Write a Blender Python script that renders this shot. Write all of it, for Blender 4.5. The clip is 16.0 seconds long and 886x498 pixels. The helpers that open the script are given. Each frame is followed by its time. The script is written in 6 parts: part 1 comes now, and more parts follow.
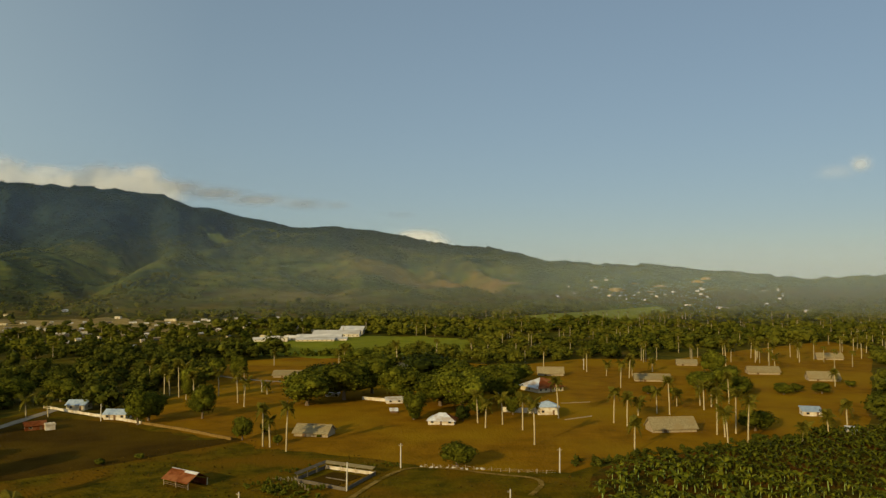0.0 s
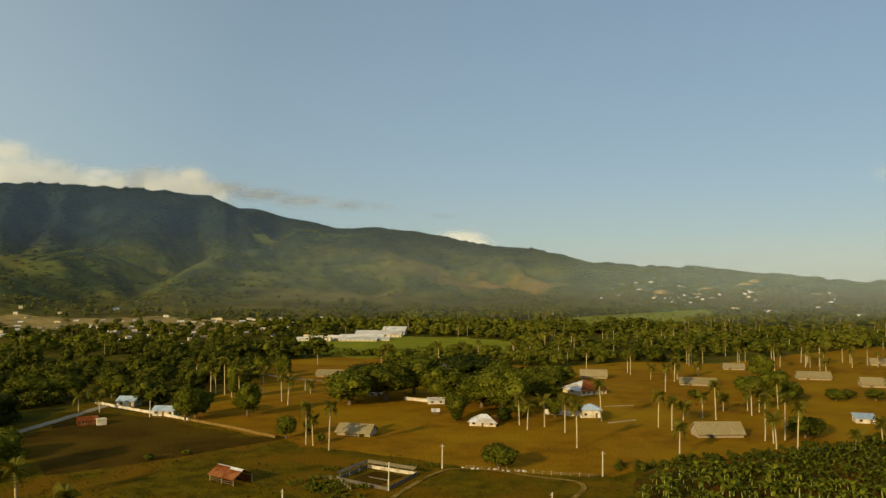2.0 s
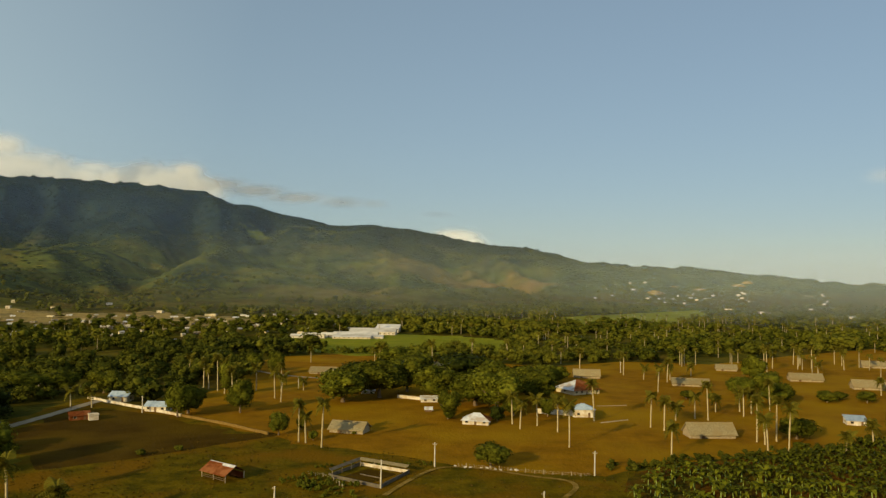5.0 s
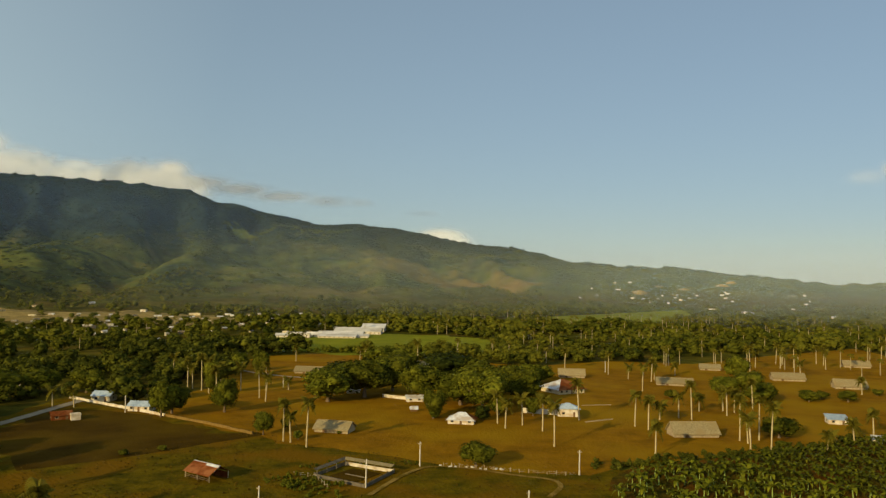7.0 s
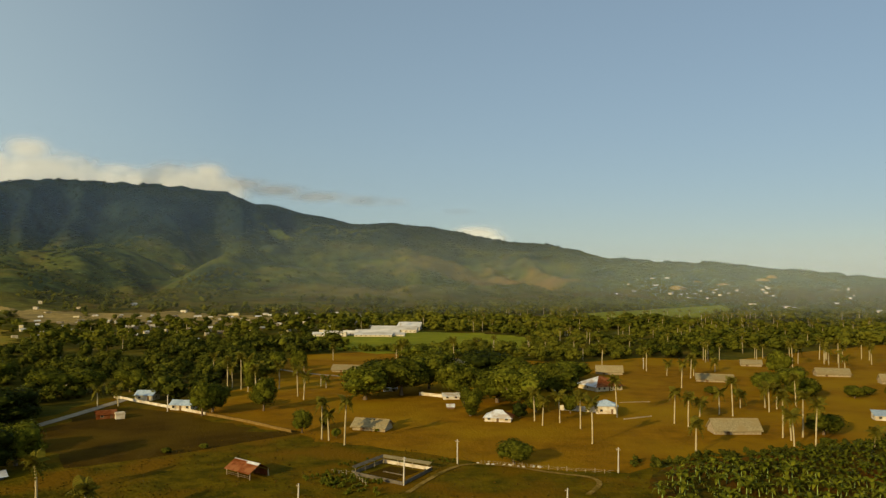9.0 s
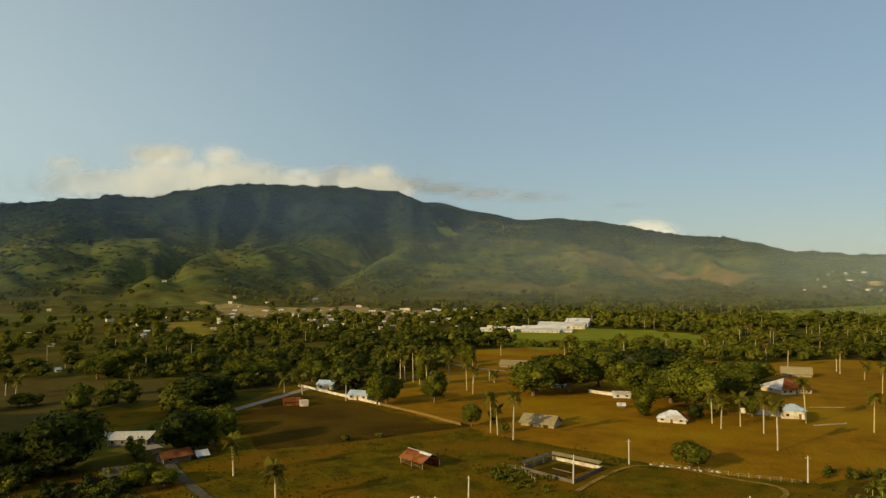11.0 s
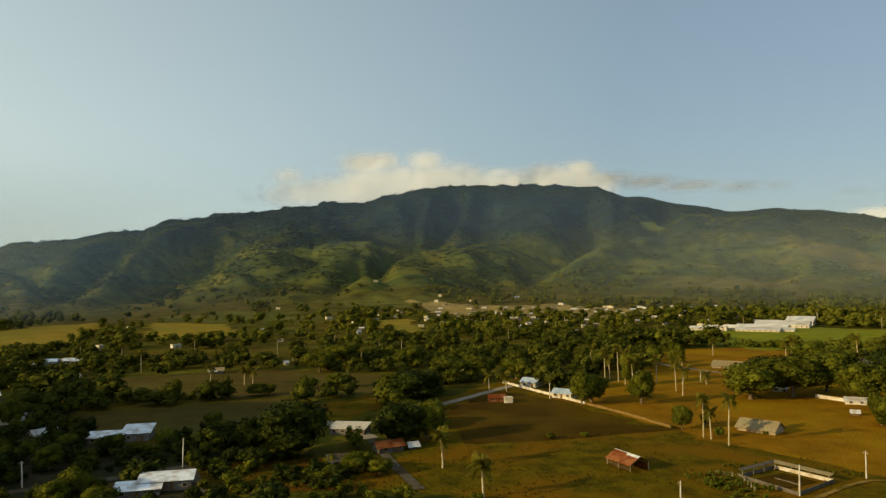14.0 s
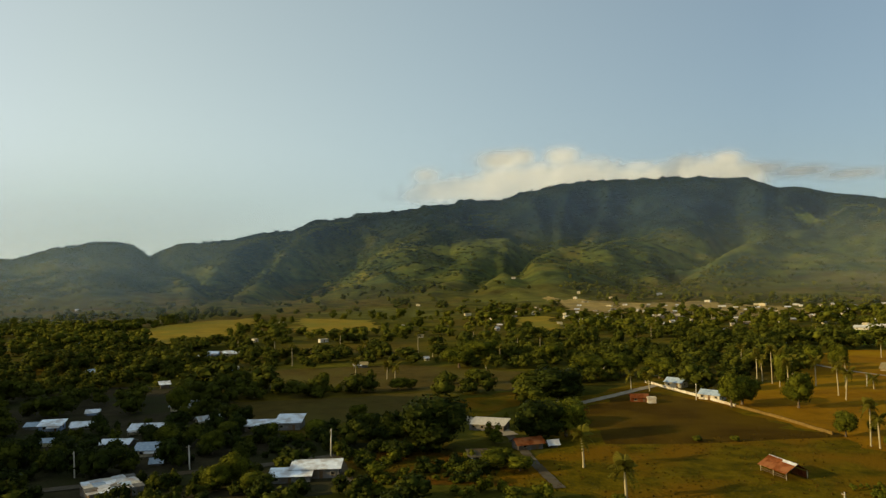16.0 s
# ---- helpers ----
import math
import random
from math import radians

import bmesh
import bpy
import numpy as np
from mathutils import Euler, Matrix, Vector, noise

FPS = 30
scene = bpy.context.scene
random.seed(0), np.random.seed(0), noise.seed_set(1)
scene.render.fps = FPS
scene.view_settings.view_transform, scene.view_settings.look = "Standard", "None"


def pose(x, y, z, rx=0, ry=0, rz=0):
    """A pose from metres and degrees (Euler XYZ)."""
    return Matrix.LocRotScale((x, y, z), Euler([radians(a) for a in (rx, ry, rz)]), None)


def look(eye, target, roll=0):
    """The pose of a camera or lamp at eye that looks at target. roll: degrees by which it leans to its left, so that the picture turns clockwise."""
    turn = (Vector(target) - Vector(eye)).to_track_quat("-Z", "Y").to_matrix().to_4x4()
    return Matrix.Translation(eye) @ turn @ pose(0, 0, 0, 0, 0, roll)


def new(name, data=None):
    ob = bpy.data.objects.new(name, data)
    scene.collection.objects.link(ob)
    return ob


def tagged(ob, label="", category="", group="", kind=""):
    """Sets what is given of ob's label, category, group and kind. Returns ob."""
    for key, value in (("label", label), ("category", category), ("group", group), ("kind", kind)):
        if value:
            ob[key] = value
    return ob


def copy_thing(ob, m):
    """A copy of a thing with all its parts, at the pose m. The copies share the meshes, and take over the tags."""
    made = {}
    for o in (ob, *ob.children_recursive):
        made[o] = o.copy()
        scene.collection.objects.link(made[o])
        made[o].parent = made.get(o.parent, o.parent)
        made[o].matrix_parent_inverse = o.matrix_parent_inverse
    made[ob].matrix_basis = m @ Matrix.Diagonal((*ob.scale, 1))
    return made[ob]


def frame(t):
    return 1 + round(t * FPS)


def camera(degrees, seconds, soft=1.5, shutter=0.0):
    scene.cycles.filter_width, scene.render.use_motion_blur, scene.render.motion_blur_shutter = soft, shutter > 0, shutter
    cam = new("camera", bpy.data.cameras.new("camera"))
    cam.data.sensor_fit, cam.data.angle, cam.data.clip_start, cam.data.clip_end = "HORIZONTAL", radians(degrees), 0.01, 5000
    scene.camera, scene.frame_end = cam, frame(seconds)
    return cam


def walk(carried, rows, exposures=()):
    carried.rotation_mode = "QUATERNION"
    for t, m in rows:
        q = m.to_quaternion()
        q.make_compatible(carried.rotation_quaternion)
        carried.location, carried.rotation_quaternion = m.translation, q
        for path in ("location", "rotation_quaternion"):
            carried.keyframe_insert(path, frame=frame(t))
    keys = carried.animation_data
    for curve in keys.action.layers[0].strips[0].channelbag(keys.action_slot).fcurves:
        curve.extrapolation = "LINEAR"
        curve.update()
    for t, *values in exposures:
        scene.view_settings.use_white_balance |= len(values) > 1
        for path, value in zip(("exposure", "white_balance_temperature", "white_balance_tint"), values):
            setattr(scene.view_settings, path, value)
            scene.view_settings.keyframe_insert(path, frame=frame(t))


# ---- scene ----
# The aircraft hovers at one point and turns.
def aim(yaw, pitch, roll):
    return pose(0, 0, 60, 0, 0, yaw) @ pose(0, 0, 0, 90 + pitch) @ pose(0, 0, 0, 0, 0, -roll)


cam = camera(61.0, 16.0, soft=1.35)
PATH = [
    (0.0, 1.61, 2.41, 0.16),
    (0.5, 5.74, 2.37, 0.16),
    (1.0, 5.61, 2.40, -0.02),
    (1.5, 5.95, 2.46, 0.11),
    (2.0, 4.82, 2.49, -0.16),
    (2.5, 5.41, 2.43, -0.20),
    (3.0, 5.03, 2.46, -0.49),
    (5.5, 4.37, 2.35, -0.79),
    (6.0, 4.44, 2.33, -0.95),
    (6.5, 4.42, 2.30, -0.73),
    (7.0, 3.34, 2.34, -0.89),
    (7.5, 2.92, 2.35, -1.01),
    (8.0, 2.52, 2.31, -1.02),
    (8.5, 3.69, 2.26, -0.60),
    (9.0, 5.97, 2.15, -0.20),
    (9.5, 10.42, 2.00, -0.44),
    (12.0, 22.82, 1.83, 0.40),
    (12.5, 25.77, 1.81, 0.35),
    (13.0, 28.28, 1.81, 0.74),
    (13.5, 31.11, 1.81, 0.85),
    (14.0, 33.78, 1.78, 0.91),
    (14.5, 36.36, 1.75, 0.71),
    (15.0, 38.51, 1.72, 0.76),
    (15.5, 41.54, 1.74, 1.01),
    (16.0, 44.21, 1.74, 1.24),
]
walk(cam, [(t, aim(a, b, c)) for t, a, b, c in PATH],
     [(0.0, -0.06), (1.0, 0.14), (9.5, 0.16), (12.0, 0.20), (16.0, 0.22)])

# ---- light ----
SUN_AZ, SUN_EL = 148.0, 17.0     # degrees to the left of north (+y), and above the horizon
world = bpy.data.worlds.new("world")
scene.world = world
world.use_nodes = True
wn, wl = world.node_tree.nodes, world.node_tree.links
sky = wn.new("ShaderNodeTexSky")
sky.sky_type, sky.sun_disc = "NISHITA", False
sky.sun_elevation, sky.sun_rotation = radians(SUN_EL), radians(-SUN_AZ)
sky.altitude, sky.air_density, sky.dust_density, sky.ozone_density = 100, 1.0, 0.3, 2.0
wn["Background"].inputs["Strength"].default_value = 0.10
# haze: pale air mixed into the clear sky, brighter towards the sun
tc = wn.new("ShaderNodeTexCoord")
dot = wn.new("ShaderNodeVectorMath")
dot.operation = "DOT_PRODUCT"
dot.inputs[1].default_value = (-math.sin(radians(SUN_AZ)), math.cos(radians(SUN_AZ)), 0)
wl.new(tc.outputs["Generated"], dot.inputs[0])
glow = wn.new("ShaderNodeValToRGB")
for e, (p, c) in zip([glow.color_ramp.elements[0], glow.color_ramp.elements[1], glow.color_ramp.elements.new(0.2), glow.color_ramp.elements.new(0.4), glow.color_ramp.elements.new(0.6)],
                     ((0.0, (2.45, 3.1, 3.35)), (1.0, (7.6, 8.4, 7.8)), (0.2, (2.75, 3.5, 3.65)), (0.4, (4.8, 5.75, 5.5)), (0.6, (6.9, 7.7, 6.8)))):
    e.position, e.color = p, (*[v / 10 for v in c], 1)
half = wn.new("ShaderNodeMath")
half.operation, half.inputs[1].default_value, half.inputs[2].default_value = "MULTIPLY_ADD", 0.5, 0.5
wl.new(dot.outputs["Value"], half.inputs[0])
wl.new(half.outputs[0], glow.inputs[0])
ten = wn.new("ShaderNodeVectorMath")
ten.operation = "SCALE"
ten.inputs["Scale"].default_value = 10
wl.new(glow.outputs[0], ten.inputs[0])
air = wn.new("ShaderNodeMix")
air.data_type = "RGBA"
up = wn.new("ShaderNodeSeparateXYZ")
wl.new(tc.outputs["Generated"], up.inputs[0])
thin = wn.new("ShaderNodeMapRange")      # haze thins out with height
for key, value in (("From Min", 0.0), ("From Max", 0.45), ("To Min", 0.72), ("To Max", 0.46)):
    thin.inputs[key].default_value = value
wl.new(up.outputs[2], thin.inputs["Value"])
wl.new(thin.outputs[0], air.inputs[0])
wl.new(sky.outputs[0], air.inputs[6])
wl.new(ten.outputs[0], air.inputs[7])
wl.new(air.outputs[2], wn["Background"].inputs["Color"])
sun_data = bpy.data.lights.new("sun", "SUN")
sun_data.energy, sun_data.angle, sun_data.color = 4.7, radians(0.6), (1.0, 0.75, 0.34)
sun = new("sun", sun_data)
sa, se = radians(SUN_AZ), radians(SUN_EL)
sun.matrix_world = look((-math.sin(sa) * math.cos(se) * 500, math.cos(sa) * math.cos(se) * 500, math.sin(se) * 500), (0, 0, 0))

# ---- plan, in metres, placed to fit the hovering camera's view ----
RIDGE_AZ = [-70, -27.9, -24.4, -22.3, -20.4, -17.2, -13.5, -12.3, -6.5, -2.8, 1.3, 3.3, 4.5, 7.7, 10.1, 12.9, 14.9, 17.3, 18.9, 20.1, 21.9, 25.9, 29.5, 33.0, 35.7, 37.7, 39.7, 42.8, 43.7, 45.3, 47.7, 50.7, 51.3, 53.8, 55.5, 57.1, 60.1, 63.8, 65.5, 66.7, 68.3, 71.3, 74.0, 82.0, 110]
RIDGE_EL = [0.6, 0.22, 0.1, 0.23, 0.54, 0.75, 1.18, 1.12, 1.44, 2.39, 2.76, 3.07, 3.45, 3.92, 4.09, 4.0, 4.45, 4.85, 5.29, 5.36, 6.16, 6.32, 6.46, 6.43, 6.26, 5.83, 5.32, 5.43, 5.02, 5.07, 4.63, 4.51, 4.14, 4.06, 3.32, 3.23, 2.6, 2.33, 1.56, 2.41, 2.58, 2.23, 1.42, 1.6, 0.8]
PALMS_EAST = [(79.9, 498, 15.2), (88.8, 476.8, 10), (86.9, 424.6, 16), (101, 467.4, 14.3), (105.1, 478.1, 9.7), (123.2, 500.1, 8.7), (62.6, 320.6, 15.1), (66.8, 314.2, 13.7), (76.6, 337.4, 8.6), (59.3, 267.4, 11.9), (86.4, 343.9, 11.7), (91.3, 340.7, 17.1), (100.6, 362.9, 8.4), (110.3, 352.9, 13.3), (116.6, 362, 11), (97.7, 297.1, 17.7), (99.3, 292.8, 11.9), (96.6, 281.9, 13.3), (105.7, 299.2, 17.3), (104, 282, 17.3), (125.1, 284.9, 7.3), (142.3, 301.4, 8.9), (152.3, 306.6, 11.7)]
PALMS_FAR_EAST = [(190.8, 564, 15.2), (180.4, 527.9, 19.2), (193.8, 556, 12.9), (219.7, 586.6, 16.6), (211, 555.1, 14.9), (223.2, 562.3, 17.1), (229.2, 570, 13.6), (204.4, 504.4, 11.6), (252.8, 594.3, 13.7), (254.7, 586.2, 15.1), (242.7, 555.2, 14.7), (208.1, 431.5, 9.7), (301.5, 582.9, 16.9), (327.8, 626.2, 11.6), (327.3, 645.7, 13.5), (127.7, 369.9, 15.3), (112.4, 365.5, 10.6)]
PALMS_MIDDLE = [(5.4, 319.6, 13.5), (8.4, 309.3, 12.6), (15.7, 317, 13.4), (23.2, 305.2, 14.5), (25.4, 278.1, 17.4), (40.8, 331.6, 18), (54.2, 520.7, 14.7), (-62.9, 265.7, 17.7), (-73.2, 273.1, 15.7), (-148.1, 388.6, 19.5), (-160.3, 400.1, 16.1), (-131.2, 363.9, 16.5), (-144.2, 406, 13.1), (-128.8, 393, 14.9), (-111.7, 370, 16.5), (-115.1, 392.7, 15.4), (-135.1, 533.2, 11.2), (-89.1, 534.3, 11.8), (-85.7, 534.8, 14.2), (-46.6, 521.4, 18.7), (-36.7, 602.4, 11.4)]
PALMS_WEST = [(-130.3, 192.8, 12.2, 1.1), (-104, 172.9, 11.0, 1.3), (-193.4, 328.9, 9.8), (-184.9, 331.5, 10), (-319.4, 258.5, 15), (-321.2, 282.6, 10.2), (-317.5, 285.3, 9.6), (-414.7, 344.4, 12.9), (-280.9, 321.3, 11.2), (-141.3, 380.5, 19.8), (-155.4, 394.8, 13.4), (-105.4, 359.2, 14.5), (-104.7, 398.6, 7), (-70.4, 272.5, 11.4), (-186.6, 442.9, 13.8), (-378.7, 376.5, 10.6), (-372.2, 380.4, 9.4)]
TREES_GROVE = [(-76, 364, 15.9, 23.9), (-60.7, 380.4, 16.5, 22.9), (-49.3, 402.6, 15.6, 18.5), (-32.2, 376.2, 15.1, 17.2), (-11.6, 363.9, 14.3, 21.9), (-22, 427.6, 16.2, 33.2), (-1.3, 345.9, 16.5, 20.9), (-8.4, 428, 13.7, 27.3), (8.3, 403, 14, 20.1), (17.8, 373.8, 14.1, 17.1), (-22.1, 327.2, 10.5, 9.8), (-74.3, 405.5, 13.5, 20.1), (31.3, 450.7, 9.8, 19.4), (21.6, 432.2, 11, 18.5), (-52.2, 454.1, 13.3, 25.6), (-64.4, 485.5, 14.3, 24), (6.4, 339.8, 7.4, 7.3), (-0.8, 325.2, 5.7, 6), (21.5, 339.6, 7.4, 7.3)]
TREES_FIELD = [(-137, 314.2, 15.2, 12.4), (-114.8, 328.7, 14.5, 12.8), (-137.3, 377.6, 16.2, 11.4), (-84, 284.2, 8.4, 8.4), (-2.6, 245.3, 8.2, 12.5), (-63.4, 302.4, 2.9, 4.8), (-78.5, 295.8, 4, 4.8), (-68.7, 276.9, 3.5, 3.7), (-154, 467.2, 12.8, 12.5), (-138.5, 459.9, 14.6, 11.4), (-21.7, 327.3, 3.6, 5.1), (129.4, 417, 9.7, 18.2), (153.7, 474, 17.2, 16)]
TREES_FIELD += [(115.3, 304.8, 8.2, 15.5), (173.1, 420.6, 3.6, 11.2), (187.6, 403.3, 5.7, 10.9), (166.8, 400.6, 5.8, 13.2), (138.4, 390.7, 10.5, 16.2), (143, 420.6, 12.2, 17.6), (149.9, 409.9, 5.6, 12.4), (96.8, 402.8, 4.4, 10.3), (177.9, 411, 4.4, 9.6), (214.5, 427.8, 3.6, 9.5), (109.4, 287, 2.5, 5), (109.8, 401.8, 3.5, 8.6)]
TREES_WEST = [(-182, 181.5, 18.1, 21.9), (-162.2, 213.3, 14.4, 16.5), (-159, 224.7, 13.2, 14.2), (-177.2, 238.8, 10.1, 12.4), (-150.2, 176.4, 6.5, 10.4), (-142.7, 177.6, 4.8, 8), (-204, 281.7, 15.6, 23.2), (-230.2, 299.4, 10.2, 14.6), (-235, 297.1, 8.1, 11.5), (-269.5, 298.1, 8.6, 8.3), (-242.2, 196.8, 6.6, 6.5), (-227.2, 190.1, 5.6, 6.2), (-320.4, 238, 9.8, 5.5), (-437.8, 534.8, 19.8, 9.5), (-287.8, 389.3, 13.1, 14.7), (-136.1, 323, 12.5, 14.2), (-197.3, 113.9, 9.8, 8.1), (-195.4, 107.4, 7.7, 8.5)]
TREES_WEST += [(-183.2, 113, 6, 9.2), (-228.5, 165.7, 6.9, 6.7), (-257.2, 122.9, 8.7, 9.8), (-235.4, 128, 8.3, 8.3), (-241.5, 152.8, 5.9, 12.1), (-259.4, 148, 5.1, 8.4), (-280.4, 291.4, 6.3, 8.4), (-287.3, 260.3, 6.6, 9.1), (-284.4, 266.7, 5.5, 9.2), (-315.5, 155.9, 11.9, 9.7), (-119.5, 245.9, 2.3, 4.4), (-110, 254, 2, 5), (-201.8, 373.2, 11.5, 15.2), (-222.8, 367.1, 12.3, 18.1), (-235.5, 353.8, 14.3, 20.7), (-321.9, 343.2, 13.4, 19.4), (-328.6, 370.1, 15.5, 23.8)]
BARNS = [(82.1, 305.1, 20.1, 6.7), (111.6, 454.5, 21.7, 5.5), (156.3, 537.7, 14.5, 5), (190, 488.3, 21.2, 6.1), (213, 456.8, 19.3, 6.6), (273.6, 576.4, 20.2, 6.1), (54.3, 480.9, 17.1, 6.5), (-58.6, 294.7, 15.7, 5.4), (-109.3, 471.5, 21.9, 5.4), (-44.7, 506, 19.6, 6.6)]
HOUSES_MIDDLE = [(42.2, 407.8, 20.3, 9.8), (37.2, 339.7, 9.8, 7.3), (-9.5, 315.4, 11.3, 4.8), (-34.6, 370.4, 8.4, 3), (-24.7, 367.2, 5.2, 4.2), (-69.1, 392, 6.9, 2.6), (-32.3, 342.4, 2.9, 1.9), (153.5, 338.8, 7.8, 4.5), (150, 298.4, 2.5, 2.9), (-181.2, 347.6, 9.9, 5.3), (-151.9, 324.2, 11, 5.7), (-172.9, 302, 11.4, 4.4), (-249, 386, 5.2, 3.9)]
ROOFS_WEST = [(-249, 163.7, 19.7, 8.2), (-184.5, 127.0, 14.3, 8.3), (-214.8, 82.3, 16.2, 6.5), (-325.2, 105.8, 8.3, 5), (-317.8, 115, 7.5, 4.3), (-288.1, 129.8, 14, 6.4), (-323.9, 161.6, 11.2, 5.1), (-288.4, 152, 5.7, 4.4), (-274.4, 111.1, 9.8, 4), (-252, 112.6, 8.5, 5.2), (-494, 186.4, 8.4, 4.7), (-603.7, 186.9, 9, 6.8), (-509.2, 265, 10.6, 4.5)]
ROOFS_WEST += [(-526.7, 287.3, 8.2, 4.9), (-517.4, 295.8, 11.5, 5.7), (-396.3, 186.5, 4.5, 5), (-432.8, 250.4, 4.1, 4), (-236.6, 107.8, 3, 2.4), (-159.8, 179, 9.2, 5.6), (-158.9, 200.7, 8.9, 5.9), (-153.4, 207.4, 2.7, 2.1), (-333, 101.2, 5, 3.5), (-289.5, 158.5, 2.5, 3), (-346.5, 129.8, 4.8, 2.3), (-295.4, 94.1, 3.7, 3.1), (-376.4, 307.4, 8.4, 5)]
HOUSES_FAR = [(-542.5, 403.3, 14, 5.6), (-603.4, 558.3, 21.5, 6.8), (-501.2, 482.9, 9.6, 5.8), (-490.1, 578.3, 7.8, 9.7), (-1028.9, 1274.5, 29.2, 10.5), (-369, 360.7, 5.3, 2.9), (-748.5, 233.2, 5.3, 3.9), (-711.3, 256.2, 7, 3.8), (-600.9, 370.5, 7.3, 3.8), (-524.7, 299.2, 6.2, 2.5), (-1394.6, 501.5, 9, 3.7), (-836, 344, 8.8, 3.5), (-899, 862.7, 10.3, 5.1), (-785, 520.8, 7.8, 3.9), (-758, 1109.8, 11.9, 7.7)]
HOUSES_FAR += [(-688.7, 1036, 16.9, 6.2), (-728.1, 1179.4, 14.1, 6.6), (-600.6, 1011.1, 12, 6.7), (-538.8, 936, 18.4, 7.7), (-506.1, 904, 14.1, 7.5), (-429.7, 840.5, 13, 7.5), (-380.4, 773.5, 8.9, 5.5), (-514, 1106.4, 16.9, 7.9), (-415.6, 1065.8, 16.2, 8.2), (-389.5, 1071.4, 12.2, 7.3), (-217.3, 640.1, 8.8, 6.7), (-295, 803.6, 9.2, 5.5), (-343.5, 1133.1, 13.1, 5.9), (-299.9, 914, 8.4, 4.8)]
HOUSES_TOWN = [(-806.8, 1192.8, 10.3, 9.2), (-733.1, 1114.5, 12.5, 7.4), (-556.7, 944.1, 16.6, 7.8), (-531.1, 945, 12.2, 6.2), (-655.1, 1219.1, 15.4, 8.9), (-438.1, 854.2, 12.7, 9), (-464.7, 968.2, 7.8, 6.1), (-434.9, 924.8, 8.9, 5.9), (-298.3, 672.9, 7.9, 3.6), (-221.5, 640.8, 11, 6.7), (-411.7, 1033, 15.8, 4.8), (-385.3, 1013.2, 11.5, 5.4), (-377, 1052.5, 15.7, 4.8), (-300.1, 805.9, 9.1, 4.9), (-253.3, 803, 5.9, 6.1), (-210.3, 782.2, 9.6, 7)]
HOUSES_TOWN += [(-200.2, 784.9, 7.9, 5.8), (-188.8, 779.5, 8.4, 5.7), (-188.6, 804.2, 3.4, 5.9), (-263.2, 879.4, 5.1, 6.6), (523.6, 1556.3, 13.7, 10.2), (773.1, 2486.6, 27.5, 12.5), (437, 2286.6, 16.8, 16.6), (463.3, 2289.6, 16.8, 16.7), (460.5, 2141, 15.8, 10.8), (509.1, 2148.5, 19, 11), (592.4, 2338.1, 25.9, 13), (457.5, 2719.8, 15.9, 11.7), (1078.9, 2893.4, 31.4, 12.6), (1111.3, 2793.1, 19.9, 11.9), (630, 1405.2, 23.8, 12.1), (710.9, 2590.2, 19.1, 11.1)]
FIELD_EAST = [(-173, 515.7), (-167.9, 565.6), (-123.3, 593.3), (-60.8, 564.7), (37.5, 538.7), (91.1, 580.9), (154.4, 573.6), (234.6, 648.9), (352.1, 745), (347.4, 653.4), (164.3, 313.5), (95.1, 276.1), (48.2, 253.8), (31.6, 237.1), (11.2, 240.7), (-16.8, 248), (-43.2, 258.4), (-73.1, 271.1), (-89.4, 284), (-130.3, 314.1), (-153, 341.3), (-151.3, 385.4), (-144.8, 411.3)]
FIELD_FRONT = [(-188.9, 277.9), (-191.3, 344.5), (-135, 309.9), (-86.5, 280.2), (-102.1, 264.4), (-114.1, 244.7), (-143.3, 221.8), (-155, 230.8)]
FIELD_WEST_A = [(-416.5, 254.2), (-366.5, 331.2), (-258.9, 355.8), (-226.2, 302.8), (-296.6, 247.1), (-365.1, 219.5)]
FIELD_WEST_B = [(-324.4, 186.2), (-284.2, 236.9), (-231.6, 193.8), (-242.3, 176.9), (-276.3, 161.4)]
FIELD_WEST_C = [(-286.5, 240.4), (-267.9, 263.8), (-235.4, 245.4), (-211.3, 192.7), (-236.3, 194.4)]
DRY_A = [(-822.8, 333.9), (-933.8, 484.5), (-921.6, 574.5), (-661.4, 378.5), (-648.6, 298.6)]
DRY_B = [(-859.5, 599.7), (-733.7, 625.3), (-588.1, 500.1), (-631.3, 437.4)]
DRY_C = [(-598.7, 740.2), (-572.4, 783.1), (-429.3, 600.3), (-449.8, 572.4)]
DRY_D = [(-824.5, 1111.6), (-643.9, 1052.7), (-509.9, 853.2), (-623.3, 904)]
DRY_E = [(-633.6, 1051.9), (-554.1, 1116), (-394.7, 1073.7), (-311.4, 992.3), (-354.8, 872.6), (-457.9, 907), (-574.6, 961.4)]
DRY_F = [(-241.8, 241.9), (-237.8, 296.4), (-215.6, 280.8), (-206.2, 234.2), (-218.5, 228.3)]
GREEN_A = [(-263.2, 734.2), (-182.9, 772.7), (-136.2, 828.9), (-47.5, 818.6), (15, 757.9), (3.6, 646), (-56.8, 607.4), (-121.6, 585.5), (-198.3, 635.8)]
GREEN_B = [(58.9, 1212.6), (431.5, 1691.8), (376.4, 1354.7), (238.7, 1100.4), (94.2, 1027.7)]
VILLAGE = [(-468.9, 135.2), (-388.7, 201.9), (-305.4, 186.8), (-238.4, 158), (-213.2, 168.9), (-194.9, 178.1), (-196, 164.7), (-196.8, 147.6), (-165, 128), (-185, 95), (-235, 60), (-330, 70)]
